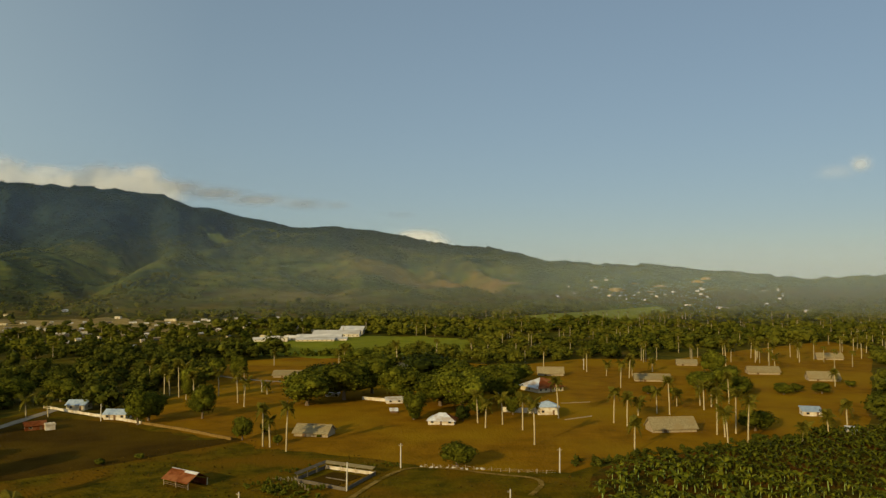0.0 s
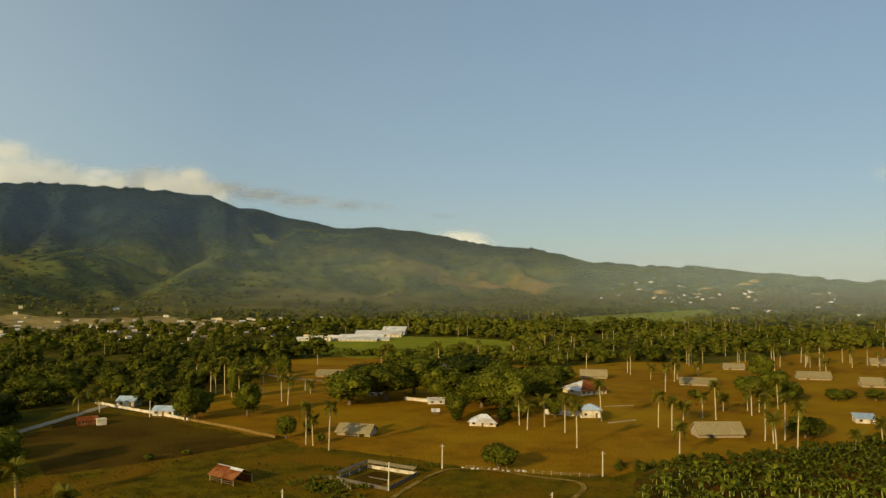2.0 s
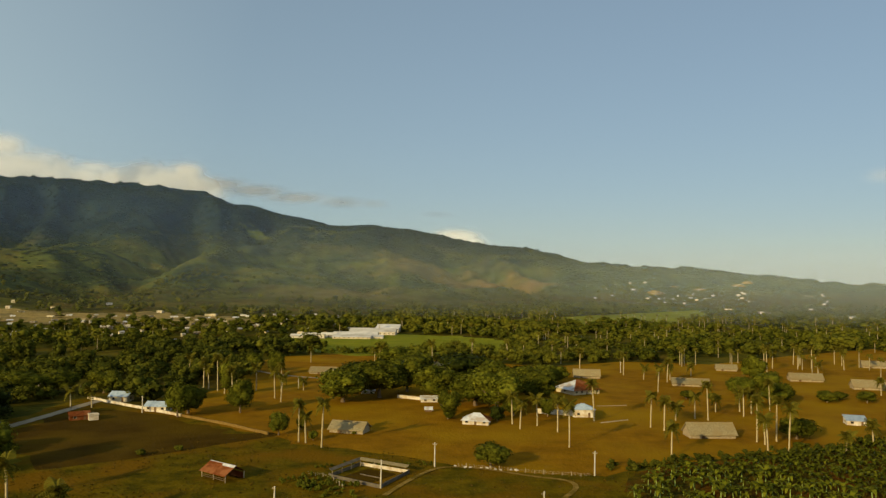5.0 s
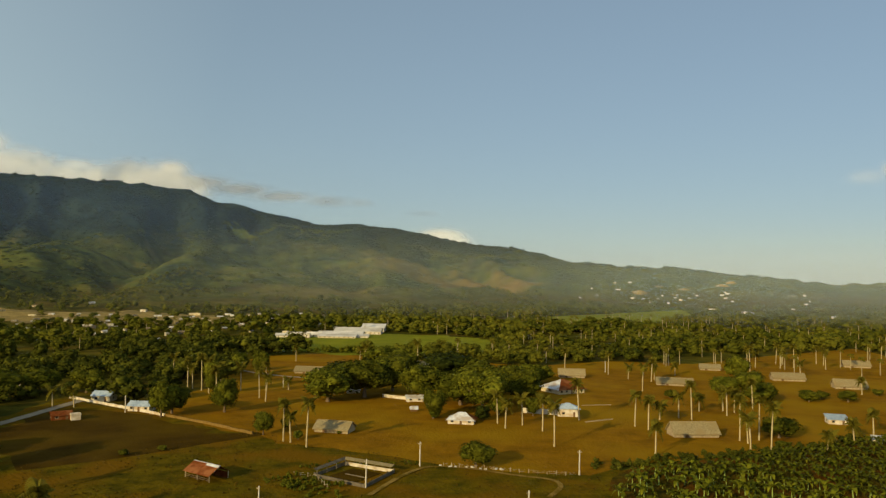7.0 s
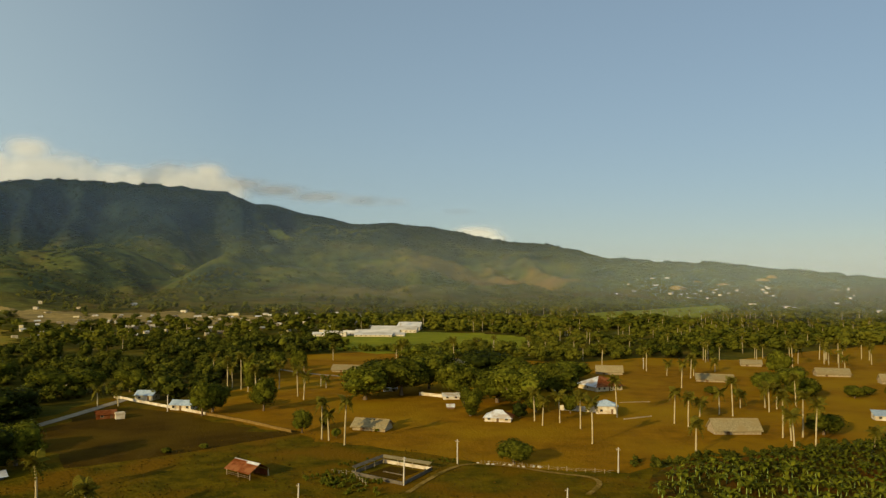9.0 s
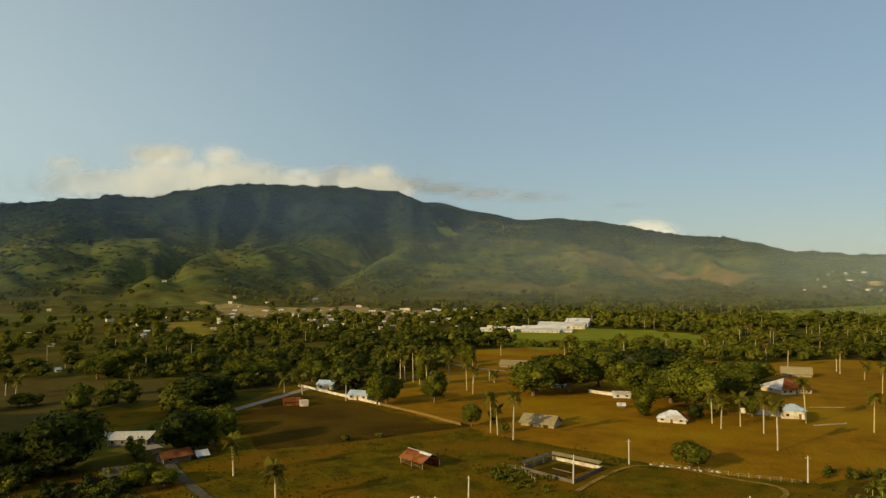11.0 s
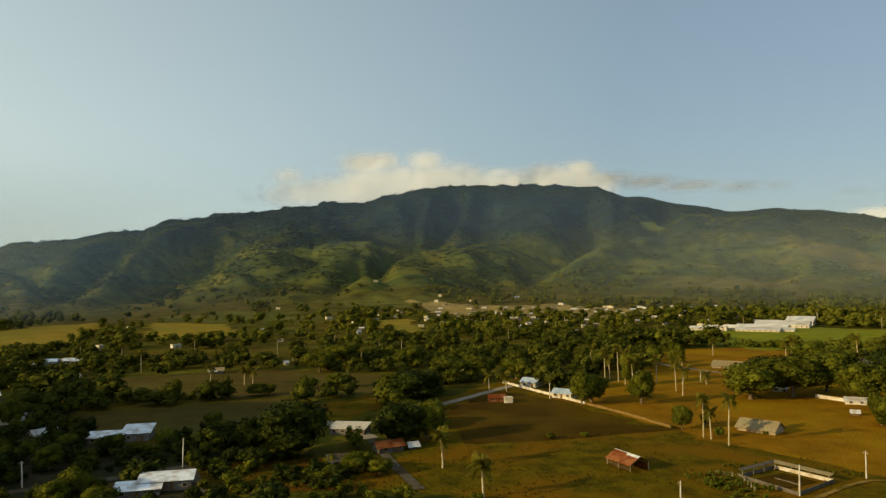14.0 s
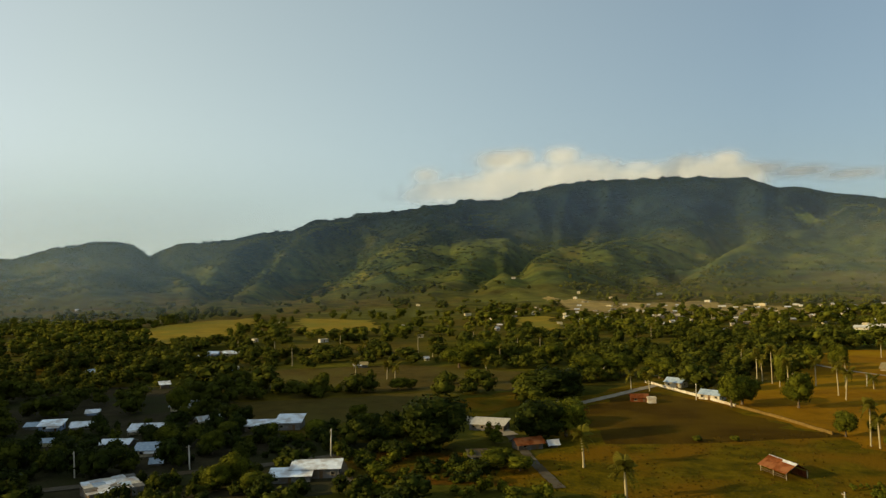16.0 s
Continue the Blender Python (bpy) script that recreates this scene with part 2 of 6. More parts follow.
GRASS_FRONT = [(-149.5, 180), (-152.8, 222.6), (-118.4, 253.7), (-105.7, 273.7), (-89.9, 294.6), (-59.5, 273.7), (-19.8, 250.1), (4, 244.4), (24.3, 239.7), (51.4, 248.3), (50, 202.9), (-141.6, 163.1)]
GRASS_VERGE = [(-203.8, 154.9), (-191.9, 175.5), (-177.6, 184.3), (-150.9, 173.6), (-134.1, 164.2), (-170.4, 136)]
BANANAS = [(36.5, 219), (46.6, 245.6), (64.9, 253.8), (99.1, 270.4), (127.6, 286.9), (161.5, 308.3), (150, 215), (112, 195), (34, 195)]
ROAD_A = [(-192.4, 282.8), (-191.5, 311.9), (-191.3, 351.3)]
ROAD_B = [(-122.8, 170.3), (-144.1, 186.9), (-161.3, 201.4), (-174.1, 211.6), (-188.4, 220.5), (-206.9, 225.5), (-217.9, 226.1)]
ROAD_D = [(-175.4, 213.1), (-186.8, 219.2), (-206.1, 226.2), (-220.1, 226.7)]
ROAD_C = [(-235.5, 71.2), (-226.7, 90.2), (-220.4, 109.2), (-210.5, 127.4), (-201.7, 151.1), (-196, 164.7), (-192.4, 180.8)]
ROAD_W = [(-171.3, 134.8), (-186.7, 144.3), (-200.6, 152.5)]
TRACK_A = [(-31.6, 209.1), (-25.4, 229.2), (-18.1, 242.1), (-6.1, 242.6), (9.2, 235.6), (20.3, 231.4), (22.4, 223.9), (18.1, 212.6)]
WALL_WHITE = [(-200.5, 355.3), (-168.9, 335.9), (-136.1, 315.9)]
WALL_STONE = [(-136.1, 315.9), (-111.9, 301.4), (-88.2, 284.3)]
LANE_N = [(-166.1, 484.3), (-136.7, 460.1), (-105.4, 445.7)]
POLES = [(-20.6, 243.6), (29.6, 238.6), (-33.8, 216.6), (-109.4, 405.5), (79.9, 509.8), (-56.3, 187.8), (-203.2, 155.7), (11.3, 191.8), (-222.8, 113.5), (-201.1, 151.8), (-241.2, 85.8), (-156.5, 322)]
HEDGE_A = [(-336.2, 205.5), (-321, 225), (-298.1, 248.3)]
HEDGE_B = [(-243.6, 138), (-228.9, 161.2), (-221.1, 175), (-205.4, 187.4)]
PEN = [(-51, 226.7), (-44.5, 242.4), (-27.8, 234.2), (-34, 216.6)]
TROUGH = [(42.9, 327.2), (55.6, 335.4)]
TROUGH_B = [(46.6, 371.1), (61.4, 375)]
FENCE = [(-13, 244.1), (-2.6, 242.7), (11.1, 239), (28.1, 236.7)]

ROADSIDE = [(-189.0, 214.6, 13.4, 4.4)]
GREEN_HEDGES = [[(-251.6, 702.3), (-201.9, 691.1)], [(-184.1, 667.1), (-150.7, 650.8)], [(-138.3, 598.2), (-107.8, 604.5), (-74.0, 577.3)]]
BARN_BUSHES = [(-63.3, 295.8), (-60.7, 296.4), (-56.8, 292.8), (-54.7, 291)]
EAST_BANKS = [(496.0, 2480.9, 53.4, 21.9), (706.7, 3155.8, 34.2, 9.3), (798.2, 3098.8, 46.1, 12.3), (672.3, 2784.0, 39.9, 12.4), (1031.8, 3375.9, 50.8, 18.6), (1093.4, 3438.3, 38.1, 22.5), (809.9, 3019.3, 22.5, 7.5)]
EAST_HOUSES = [(451.3, 2330.7, 10.3, 8.0), (473.1, 2303.9, 9.0, 5.6), (540.5, 2416.3, 7.1, 4.8), (571.6, 2485.1, 7.3, 7.3), (596.8, 2421.6, 12.0, 6.0), (640.8, 2420.6, 10.8, 6.0), (697.8, 2429.8, 8.5, 4.2), (791.7, 2583.4, 14.3, 9.1), (818.9, 2616.9, 15.8, 7.9), (760.8, 2379.3, 8.4, 4.8), (343.8, 2488.4, 7.2, 4.2), (396.4, 2656.6, 6.4, 3.2), (427.6, 2477.4, 20.5, 4.2), (322.9, 2220.6, 10.8, 3.2), (269.5, 2183.4, 8.4, 3.2), (588.7, 3137.2, 18.4, 7.7), (420.1, 2350.8, 4.6, 3.4), (504.4, 2375.0, 5.2, 4.1)]
EAST_HOUSES += [(703.4, 2823.7, 9.8, 5.6), (987.8, 3180.1, 12.8, 6.4), (990.6, 3137.3, 7.9, 6.3), (530.9, 1587.6, 14.5, 7.2), (539.8, 1571.9, 13.6, 3.2), (648.6, 1768.8, 28.9, 4.1), (710.8, 1850.2, 9.5, 3.3), (742.0, 1870.2, 11.6, 3.4), (945.9, 2290.4, 10.7, 8.3), (1104.2, 3043.9, 9.3, 6.2), (1102.0, 2976.6, 6.1, 18.3), (1146.3, 3041.1, 14.0, 6.2), (1158.1, 2961.6, 9.2, 6.1), (1166.5, 2954.0, 6.1, 6.1), (1275.9, 3104.0, 9.7, 11.3), (521.7, 1770.7, 22.2, 2.7), (1041.5, 2495.4, 5.2, 5.2)]

EYE_H = 60.0


def vnoise(x, y, seed=0):
    """Smooth value noise, -1 to 1."""
    xi, yi = np.floor(x), np.floor(y)
    u, v = x - xi, y - yi
    u, v = u * u * (3 - 2 * u), v * v * (3 - 2 * v)

    def h(a, b):
        s = np.sin(a * 127.1 + b * 311.7 + seed * 74.7) * 43758.5453
        return (s - np.floor(s)) * 2 - 1
    return (h(xi, yi) * (1 - u) + h(xi + 1, yi) * u) * (1 - v) + (h(xi, yi + 1) * (1 - u) + h(xi + 1, yi + 1) * u) * v


def terrain(x, y):
    """Height of the ground: a flat plain, a rising apron and the mountain range behind it."""
    x, y = np.asarray(x, float), np.asarray(y, float)
    r = np.hypot(x, y) + 1e-6
    az = np.degrees(np.arctan2(-x, y))
    crest = np.interp(az, RIDGE_AZ, RIDGE_EL)
    base = np.interp(az, [-45, -25, -8, 2, 12, 70, 90], [2700, 2500, 1750, 1250, 1000, 1050, 1300])
    top = 4250 + 120 * np.sin(np.radians(az * 5))
    zt = EYE_H + top * np.tan(np.radians(crest))
    u = np.clip((r - base) / (top - base), 0, 1.2)
    uu = np.minimum(u, 1)
    # under the summit a cliff band stands on wide foothills; elsewhere the slope is even
    cliff = np.clip(1 - np.abs((az - 29) / 15), 0, 1) ** 0.6
    s0 = 0.5 + 0.16 * cliff
    steep = np.clip((uu - s0) / (0.42 - 0.12 * cliff), 0, 1)
    share = 0.45 + 0.17 * cliff
    prof = (1 - share) * uu ** 1.5 + share * steep * steep * (3 - 2 * steep)
    z = zt * prof
    amp = np.clip(zt / 480, 0.12, 1.1)
    fade = np.clip((uu - 0.10) * 3.2, 0, 1) * np.clip((1 - uu) * 3.4, 0, 1)
    skew = (r - 2600) * 0.0042
    bend = 2.2 * vnoise(az * 0.11, r * 0.0011, 1)
    spur = 1.3 - 2.4 * np.sqrt(vnoise((az + skew) * 0.135 + 0.35 * bend, r * 0.00042, 2) ** 2 + 0.06)
    spur2 = 1.25 - 2.3 * np.sqrt(vnoise((az - 0.6 * skew) * 0.34 + 0.6 * bend, r * 0.0010, 3) ** 2 + 0.04)
    knob = vnoise(x * 0.0030, y * 0.0030, 4)
    rib = 1 - 2.2 * np.abs(vnoise(x * 0.0062 + 0.5 * bend, y * 0.0062, 16))
    lump = vnoise(x * 0.0024, y * 0.0024, 4) + 0.45 * vnoise(x * 0.006, y * 0.006, 5)
    z = z + fade * amp * (92 * spur + 44 * spur2 + 34 * knob + 18 * rib + 6 * vnoise(x * 0.014, y * 0.014, 17) - 18)
    gully = 1 - 2 * np.abs(vnoise(az * 0.30 + 0.9 * vnoise(az * 0.21, r * 0.0013, 14), r * 0.0005, 13))
    z = z + amp * 85 * cliff * gully * np.exp(-((uu - 0.80) / 0.13) ** 2)
    # spurs are cut down below the crest line as the camera sees it
    over = z - (EYE_H + (r - 40) * np.tan(np.radians(crest)) - 10 - 60 * np.clip((0.97 - uu) * 2, 0, 1))
    z = np.where((uu > 0.3) & (uu < 0.985), z - np.maximum(over, 0) * 0.9 * np.clip((uu - 0.3) * 6, 0, 1), z)
    z = z - np.maximum(u - 1, 0) * 900
    fine = vnoise(x * 0.03, y * 0.03, 6) + vnoise(x * 0.09, y * 0.09, 7) * 0.5
    z = z + np.clip(uu * 5, 0, 1) * 4.0 * fine * (1 + 1.2 * np.clip((uu - 0.9) * 10, 0, 1))
    # added hill outside the view, placed to cast shade on the western village
    z = z + 140 * np.exp(-((x + 450) ** 2 + (y + 120) ** 2) / (2 * 95.0 ** 2)) * np.clip((az - 80) / 14, 0, 1)
    return z + np.clip((r - 1500) / 1500, 0, 1) * np.clip(1 - u * 8, 0, 1) * 3 * lump



# ---- materials ----
def mat(name, c1, c2, scale=1.0, rough=0.9, bump=0.3, bump_scale=None, c3=None, scale3=0.02, metal=0.0, island=0.0, random_ob=0.0, translucent=0.0, stripes=0.0):
    """Two tones mixed by noise at world scale, a third in wide patches, fine relief."""
    m = bpy.data.materials.new(name)
    m.use_nodes = True
    n, l = m.node_tree.nodes, m.node_tree.links
    b = n["Principled BSDF"]
    geo = n.new("ShaderNodeNewGeometry")
    nz = n.new("ShaderNodeTexNoise")
    nz.inputs["Scale"].default_value, nz.inputs["Detail"].default_value, nz.inputs["Roughness"].default_value = scale, 6, 0.65
    l.new(geo.outputs["Position"], nz.inputs["Vector"])
    ramp = n.new("ShaderNodeValToRGB")
    ramp.color_ramp.elements[0].position, ramp.color_ramp.elements[1].position = 0.34, 0.68
    ramp.color_ramp.elements[0].color, ramp.color_ramp.elements[1].color = (*c1, 1), (*c2, 1)
    l.new(nz.outputs["Fac"], ramp.inputs[0])
    col = ramp.outputs[0]

    def mixed(kind, fac, a, bb):
        x = n.new("ShaderNodeMix")
        x.data_type, x.blend_type = "RGBA", kind
        for value, slot in ((fac, 0), (a, 6), (bb, 7)):
            if isinstance(value, (float, int)):
                x.inputs[slot].default_value = value
            elif isinstance(value, tuple):
                x.inputs[slot].default_value = (*value, 1)
            else:
                l.new(value, x.inputs[slot])
        return x.outputs[2]
    if c3:
        wide = n.new("ShaderNodeTexNoise")
        wide.inputs["Scale"].default_value, wide.inputs["Detail"].default_value = scale3, 4
        l.new(geo.outputs["Position"], wide.inputs["Vector"])
        r3 = n.new("ShaderNodeValToRGB")
        r3.color_ramp.elements[0].position, r3.color_ramp.elements[1].position = 0.45, 0.62
        l.new(wide.outputs["Fac"], r3.inputs[0])
        col = mixed("MIX", r3.outputs[0], col, c3)
    for amount, source in ((island, geo.outputs["Random Per Island"]), (random_ob, None)):
        if amount:
            if source is None:
                source = n.new("ShaderNodeObjectInfo").outputs["Random"]
            mr = n.new("ShaderNodeMapRange")
            mr.inputs["To Min"].default_value, mr.inputs["To Max"].default_value = 1 - amount, 1 + amount
            l.new(source, mr.inputs["Value"])
            vm = n.new("ShaderNodeVectorMath")
            vm.operation = "SCALE"
            l.new(col, vm.inputs[0])
            l.new(mr.outputs[0], vm.inputs["Scale"])
            col = vm.outputs[0]
    l.new(col, b.inputs["Base Color"])
    b.inputs["Roughness"].default_value, b.inputs["Metallic"].default_value = rough, metal
    b.inputs["Specular IOR Level"].default_value = 0.02 if rough > 0.5 else 0.3
    if bump:
        bz = n.new("ShaderNodeTexNoise")
        bz.inputs["Scale"].default_value, bz.inputs["Detail"].default_value = bump_scale or scale * 3, 5
        l.new(geo.outputs["Position"], bz.inputs["Vector"])
        bp = n.new("ShaderNodeBump")
        bp.inputs["Strength"].default_value, bp.inputs["Distance"].default_value = bump, 1.0 / (bump_scale or scale * 3)
        l.new(bz.outputs["Fac"], bp.inputs["Height"])
        if stripes:
            tc = n.new("ShaderNodeTexCoord")
            wv = n.new("ShaderNodeTexWave")
            wv.inputs["Scale"].default_value = stripes
            l.new(tc.outputs["Object"], wv.inputs["Vector"])
            b2 = n.new("ShaderNodeBump")
            b2.inputs["Strength"].default_value, b2.inputs["Distance"].default_value = 0.4, 0.03
            l.new(wv.outputs["Fac"], b2.inputs["Height"])
            l.new(bp.outputs[0], b2.inputs["Normal"])
            bp = b2
        l.new(bp.outputs[0], b.inputs["Normal"])
    if translucent:
        tr = n.new("ShaderNodeBsdfTranslucent")
        l.new(col, tr.inputs["Color"])
        ms = n.new("ShaderNodeMixShader")
        ms.inputs[0].default_value = translucent
        l.new(b.outputs[0], ms.inputs[1])
        l.new(tr.outputs[0], ms.inputs[2])
        l.new(ms.outputs[0], n["Material Output"].inputs["Surface"])
    return m


M_SOIL = mat("red_soil", (0.130, 0.064, 0.002), (0.222, 0.110, 0.003), 0.09, 0.95, 0.3, 0.7, (0.215, 0.122, 0.003), 0.016)
# dark tilled soil, toned down further to paint in shade over the western field
M_SOIL_DARK = mat("shade_toned_tilled_soil", (0.034, 0.019, 0.001), (0.060, 0.034, 0.002), 0.10, 0.95, 0.3, 0.9, (0.076, 0.046, 0.002), 0.02)
M_SOIL_TAN = mat("brown_soil", (0.046, 0.034, 0.007), (0.082, 0.058, 0.011), 0.12, 0.95, 0.4, 1.0, (0.072, 0.060, 0.011), 0.018)
M_WEEDS = mat("dry_weedy_grass", (0.034, 0.031, 0.001), (0.118, 0.080, 0.002), 0.12, 0.95, 0.4, 0.8, (0.120, 0.062, 0.002), 0.045)
M_VERGE = mat("green_verge", (0.022, 0.022, 0.002), (0.080, 0.055, 0.003), 0.22, 0.95, 0.5, 1.0, (0.090, 0.038, 0.003), 0.07)
M_DRY = mat("dry_yellow_pasture", (0.150, 0.110, 0.010), (0.235, 0.165, 0.018), 0.05, 0.95, 0.3, 0.5, (0.150, 0.130, 0.016), 0.016)
M_GREEN = mat("bright_green_pasture", (0.125, 0.140, 0.008), (0.205, 0.205, 0.013), 0.06, 0.95, 0.6, 0.5, (0.14, 0.15, 0.012), 0.015)
M_TRACK = mat("sandy_track", (0.15, 0.095, 0.018), (0.26, 0.17, 0.040), 0.35, 0.95, 0.4, c3=(0.12, 0.08, 0.01), scale3=0.15)
M_ROAD = mat("pale_concrete_road", (0.20, 0.17, 0.12), (0.28, 0.24, 0.17), 0.4, 0.9, 0.2)
M_STREET = mat("dusty_grey_street", (0.060, 0.052, 0.036), (0.105, 0.092, 0.066), 0.4, 0.9, 0.2, c3=(0.07, 0.05, 0.025), scale3=0.12)
M_BARK = mat("pale_palm_bark", (0.28, 0.23, 0.12), (0.44, 0.37, 0.22), 1.2, 0.9, 0.3)
M_WOOD = mat("brown_bark", (0.10, 0.07, 0.045), (0.17, 0.13, 0.08), 1.5, 0.95, 0.6)
M_SHAFT = mat("green_crownshaft", (0.14, 0.20, 0.05), (0.22, 0.28, 0.07), 1.0, 0.6, 0.1)
M_FROND = mat("palm_frond", (0.075, 0.072, 0.007), (0.160, 0.135, 0.014), 0.5, 0.6, 0, random_ob=0.25, translucent=0.25)
M_LEAF = mat("broad_leaves", (0.038, 0.046, 0.004), (0.110, 0.112, 0.009), 0.16, 0.75, 0, island=0.45, random_ob=0.2, translucent=0.2)
M_LEAF_DARK = mat("mango_and_dimmed_leaves", (0.014, 0.020, 0.003), (0.032, 0.040, 0.005), 0.3, 0.6, 0, island=0.45, translucent=0.15)
M_WOODS = mat("woodland_leaves", (0.017, 0.025, 0.003), (0.095, 0.099, 0.009), 0.075, 0.8, 0, c3=(0.100, 0.100, 0.010), scale3=0.011, island=0.2, translucent=0.15)
M_FOREST = mat("mountain_forest_leaves", (0.018, 0.029, 0.006), (0.074, 0.080, 0.010), 0.006, 0.9, 0, c3=(0.028, 0.040, 0.010), scale3=0.0022, island=0.14)
# the cloud's shadow on the summit is painted into these darker leaves
M_FOREST_SHADED = mat("shaded_mountain_forest_leaves", (0.008, 0.015, 0.011), (0.024, 0.034, 0.018), 0.006, 0.9, 0, c3=(0.012, 0.020, 0.015), scale3=0.0022, island=0.14)
# darker copy of the woodland leaves; the west's dim light is painted in
M_WOODS_DIM = mat("dimmed_woodland_leaves", (0.015, 0.021, 0.003), (0.090, 0.092, 0.009), 0.075, 0.8, 0, c3=(0.044, 0.050, 0.006), scale3=0.013, island=0.35, translucent=0.1)
M_BANANA = mat("banana_leaf", (0.026, 0.036, 0.002), (0.135, 0.138, 0.009), 0.3, 0.6, 0, random_ob=0.5, island=0.4, translucent=0.25)
M_THATCH = mat("weathered_grey_thatch", (0.150, 0.122, 0.062), (0.270, 0.225, 0.120), 1.6, 0.95, 0.25, random_ob=0.15, c3=(0.20, 0.155, 0.075), scale3=0.25)
M_PLANK = mat("pale_weathered_boards", (0.22, 0.175, 0.11), (0.36, 0.30, 0.19), 1.5, 0.9, 0.3, random_ob=0.15)
M_WHITE = mat("limewashed_wall", (0.44, 0.41, 0.33), (0.60, 0.56, 0.46), 0.8, 0.85, 0.15, c3=(0.38, 0.31, 0.21), scale3=0.35)
M_CREAM = mat("cream_wall", (0.42, 0.36, 0.22), (0.55, 0.48, 0.32), 0.8, 0.85, 0.15)
M_BLUE = mat("pale_blue_wall", (0.22, 0.30, 0.45), (0.30, 0.38, 0.52), 0.8, 0.85, 0.15)
M_TIN = mat("bright_tin_sheet", (0.36, 0.38, 0.40), (0.54, 0.56, 0.57), 0.9, 0.7, 0.1, metal=0.0, random_ob=0.12, c3=(0.33, 0.29, 0.24), scale3=0.3, stripes=3.0)
M_TIN_BLUE = mat("bluish_tin_sheet", (0.22, 0.29, 0.36), (0.36, 0.43, 0.50), 0.9, 0.7, 0.1, metal=0.0, random_ob=0.15, stripes=3.0)
M_RUST = mat("rusted_tin_sheet", (0.085, 0.024, 0.006), (0.165, 0.048, 0.013), 0.9, 0.85, 0.2, c3=(0.20, 0.08, 0.03), scale3=0.3, stripes=3.0)
M_CONC = mat("pale_concrete", (0.36, 0.33, 0.26), (0.52, 0.48, 0.39), 1.0, 0.85, 0.15)
M_ROOF_WHITE = mat("white_painted_roofing", (0.42, 0.41, 0.37), (0.60, 0.58, 0.53), 0.12, 0.8, 0.05, random_ob=0.15, c3=(0.34, 0.32, 0.27), scale3=0.06)
M_BARK_FAR = mat("grey_palm_bark", (0.20, 0.17, 0.09), (0.32, 0.27, 0.16), 0.5, 0.9, 0)
# brighter, bluer tin for the village; sky light is put into its colour
M_TIN_SKYLIT = mat("skylit_tin_sheet", (0.58, 0.64, 0.68), (0.78, 0.84, 0.88), 0.5, 0.7, 0.1, random_ob=0.15, c3=(0.45, 0.44, 0.42), scale3=0.3, stripes=3.0)
# bare dirt whose base colour also carries the village's shade
M_YARD = mat("shade_toned_village_dirt", (0.020, 0.018, 0.010), (0.046, 0.038, 0.018), 0.15, 0.95, 0.3, 0.8, (0.028, 0.030, 0.010), 0.04)
M_STONE = mat("tan_stone_wall", (0.12, 0.075, 0.020), (0.20, 0.13, 0.038), 0.9, 0.95, 0.6)
M_TUFT = mat("dry_grass_blades", (0.060, 0.042, 0.006), (0.110, 0.068, 0.008), 0.1, 0.9, 0, island=0.4, translucent=0.3)
M_BANK = mat("bare_tan_earth", (0.20, 0.145, 0.045), (0.31, 0.225, 0.075), 0.08, 0.95, 0.5, 0.2, (0.17, 0.13, 0.05), 0.03)
M_PEN = mat("dark_pen_masonry", (0.07, 0.06, 0.045), (0.14, 0.12, 0.085), 0.7, 0.95, 0.4)
# shade on unlit house walls is put into this grey base colour
M_DIM_GREY = mat("dim_grey_wall", (0.10, 0.10, 0.09), (0.19, 0.18, 0.16), 0.8, 0.9, 0.2, random_ob=0.25, c3=(0.12, 0.09, 0.06), scale3=0.3)
M_DARK = mat("dark_opening", (0.012, 0.012, 0.012), (0.03, 0.028, 0.025), 1.0, 0.6, 0)
M_DOOR = mat("brown_door_paint", (0.10, 0.06, 0.03), (0.16, 0.10, 0.05), 1.0, 0.7, 0.1)


CLEARINGS = [
    ((-275, 2951, 79), 330, (0.115, 0.088, 0.02)),
    ((-3, 2766, 59), 300, (0.135, 0.09, 0.024)),
    ((-356, 2078, 61), 170, (0.1, 0.082, 0.018)),
    ((-1132, 3422, 253), 60, (0.17, 0.18, 0.03)),
    ((286, 1737, 0), 260, (0.06, 0.09, 0.012)),
    ((-348, 1635, 24), 200, (0.11, 0.088, 0.02)),
    ((-827, 1052, 9), 140, (0.085, 0.085, 0.014)),
    ((-1855, 2051, 90), 260, (0.065, 0.075, 0.013)),
    ((-811, 731, 1), 160, (0.085, 0.085, 0.014)),
]


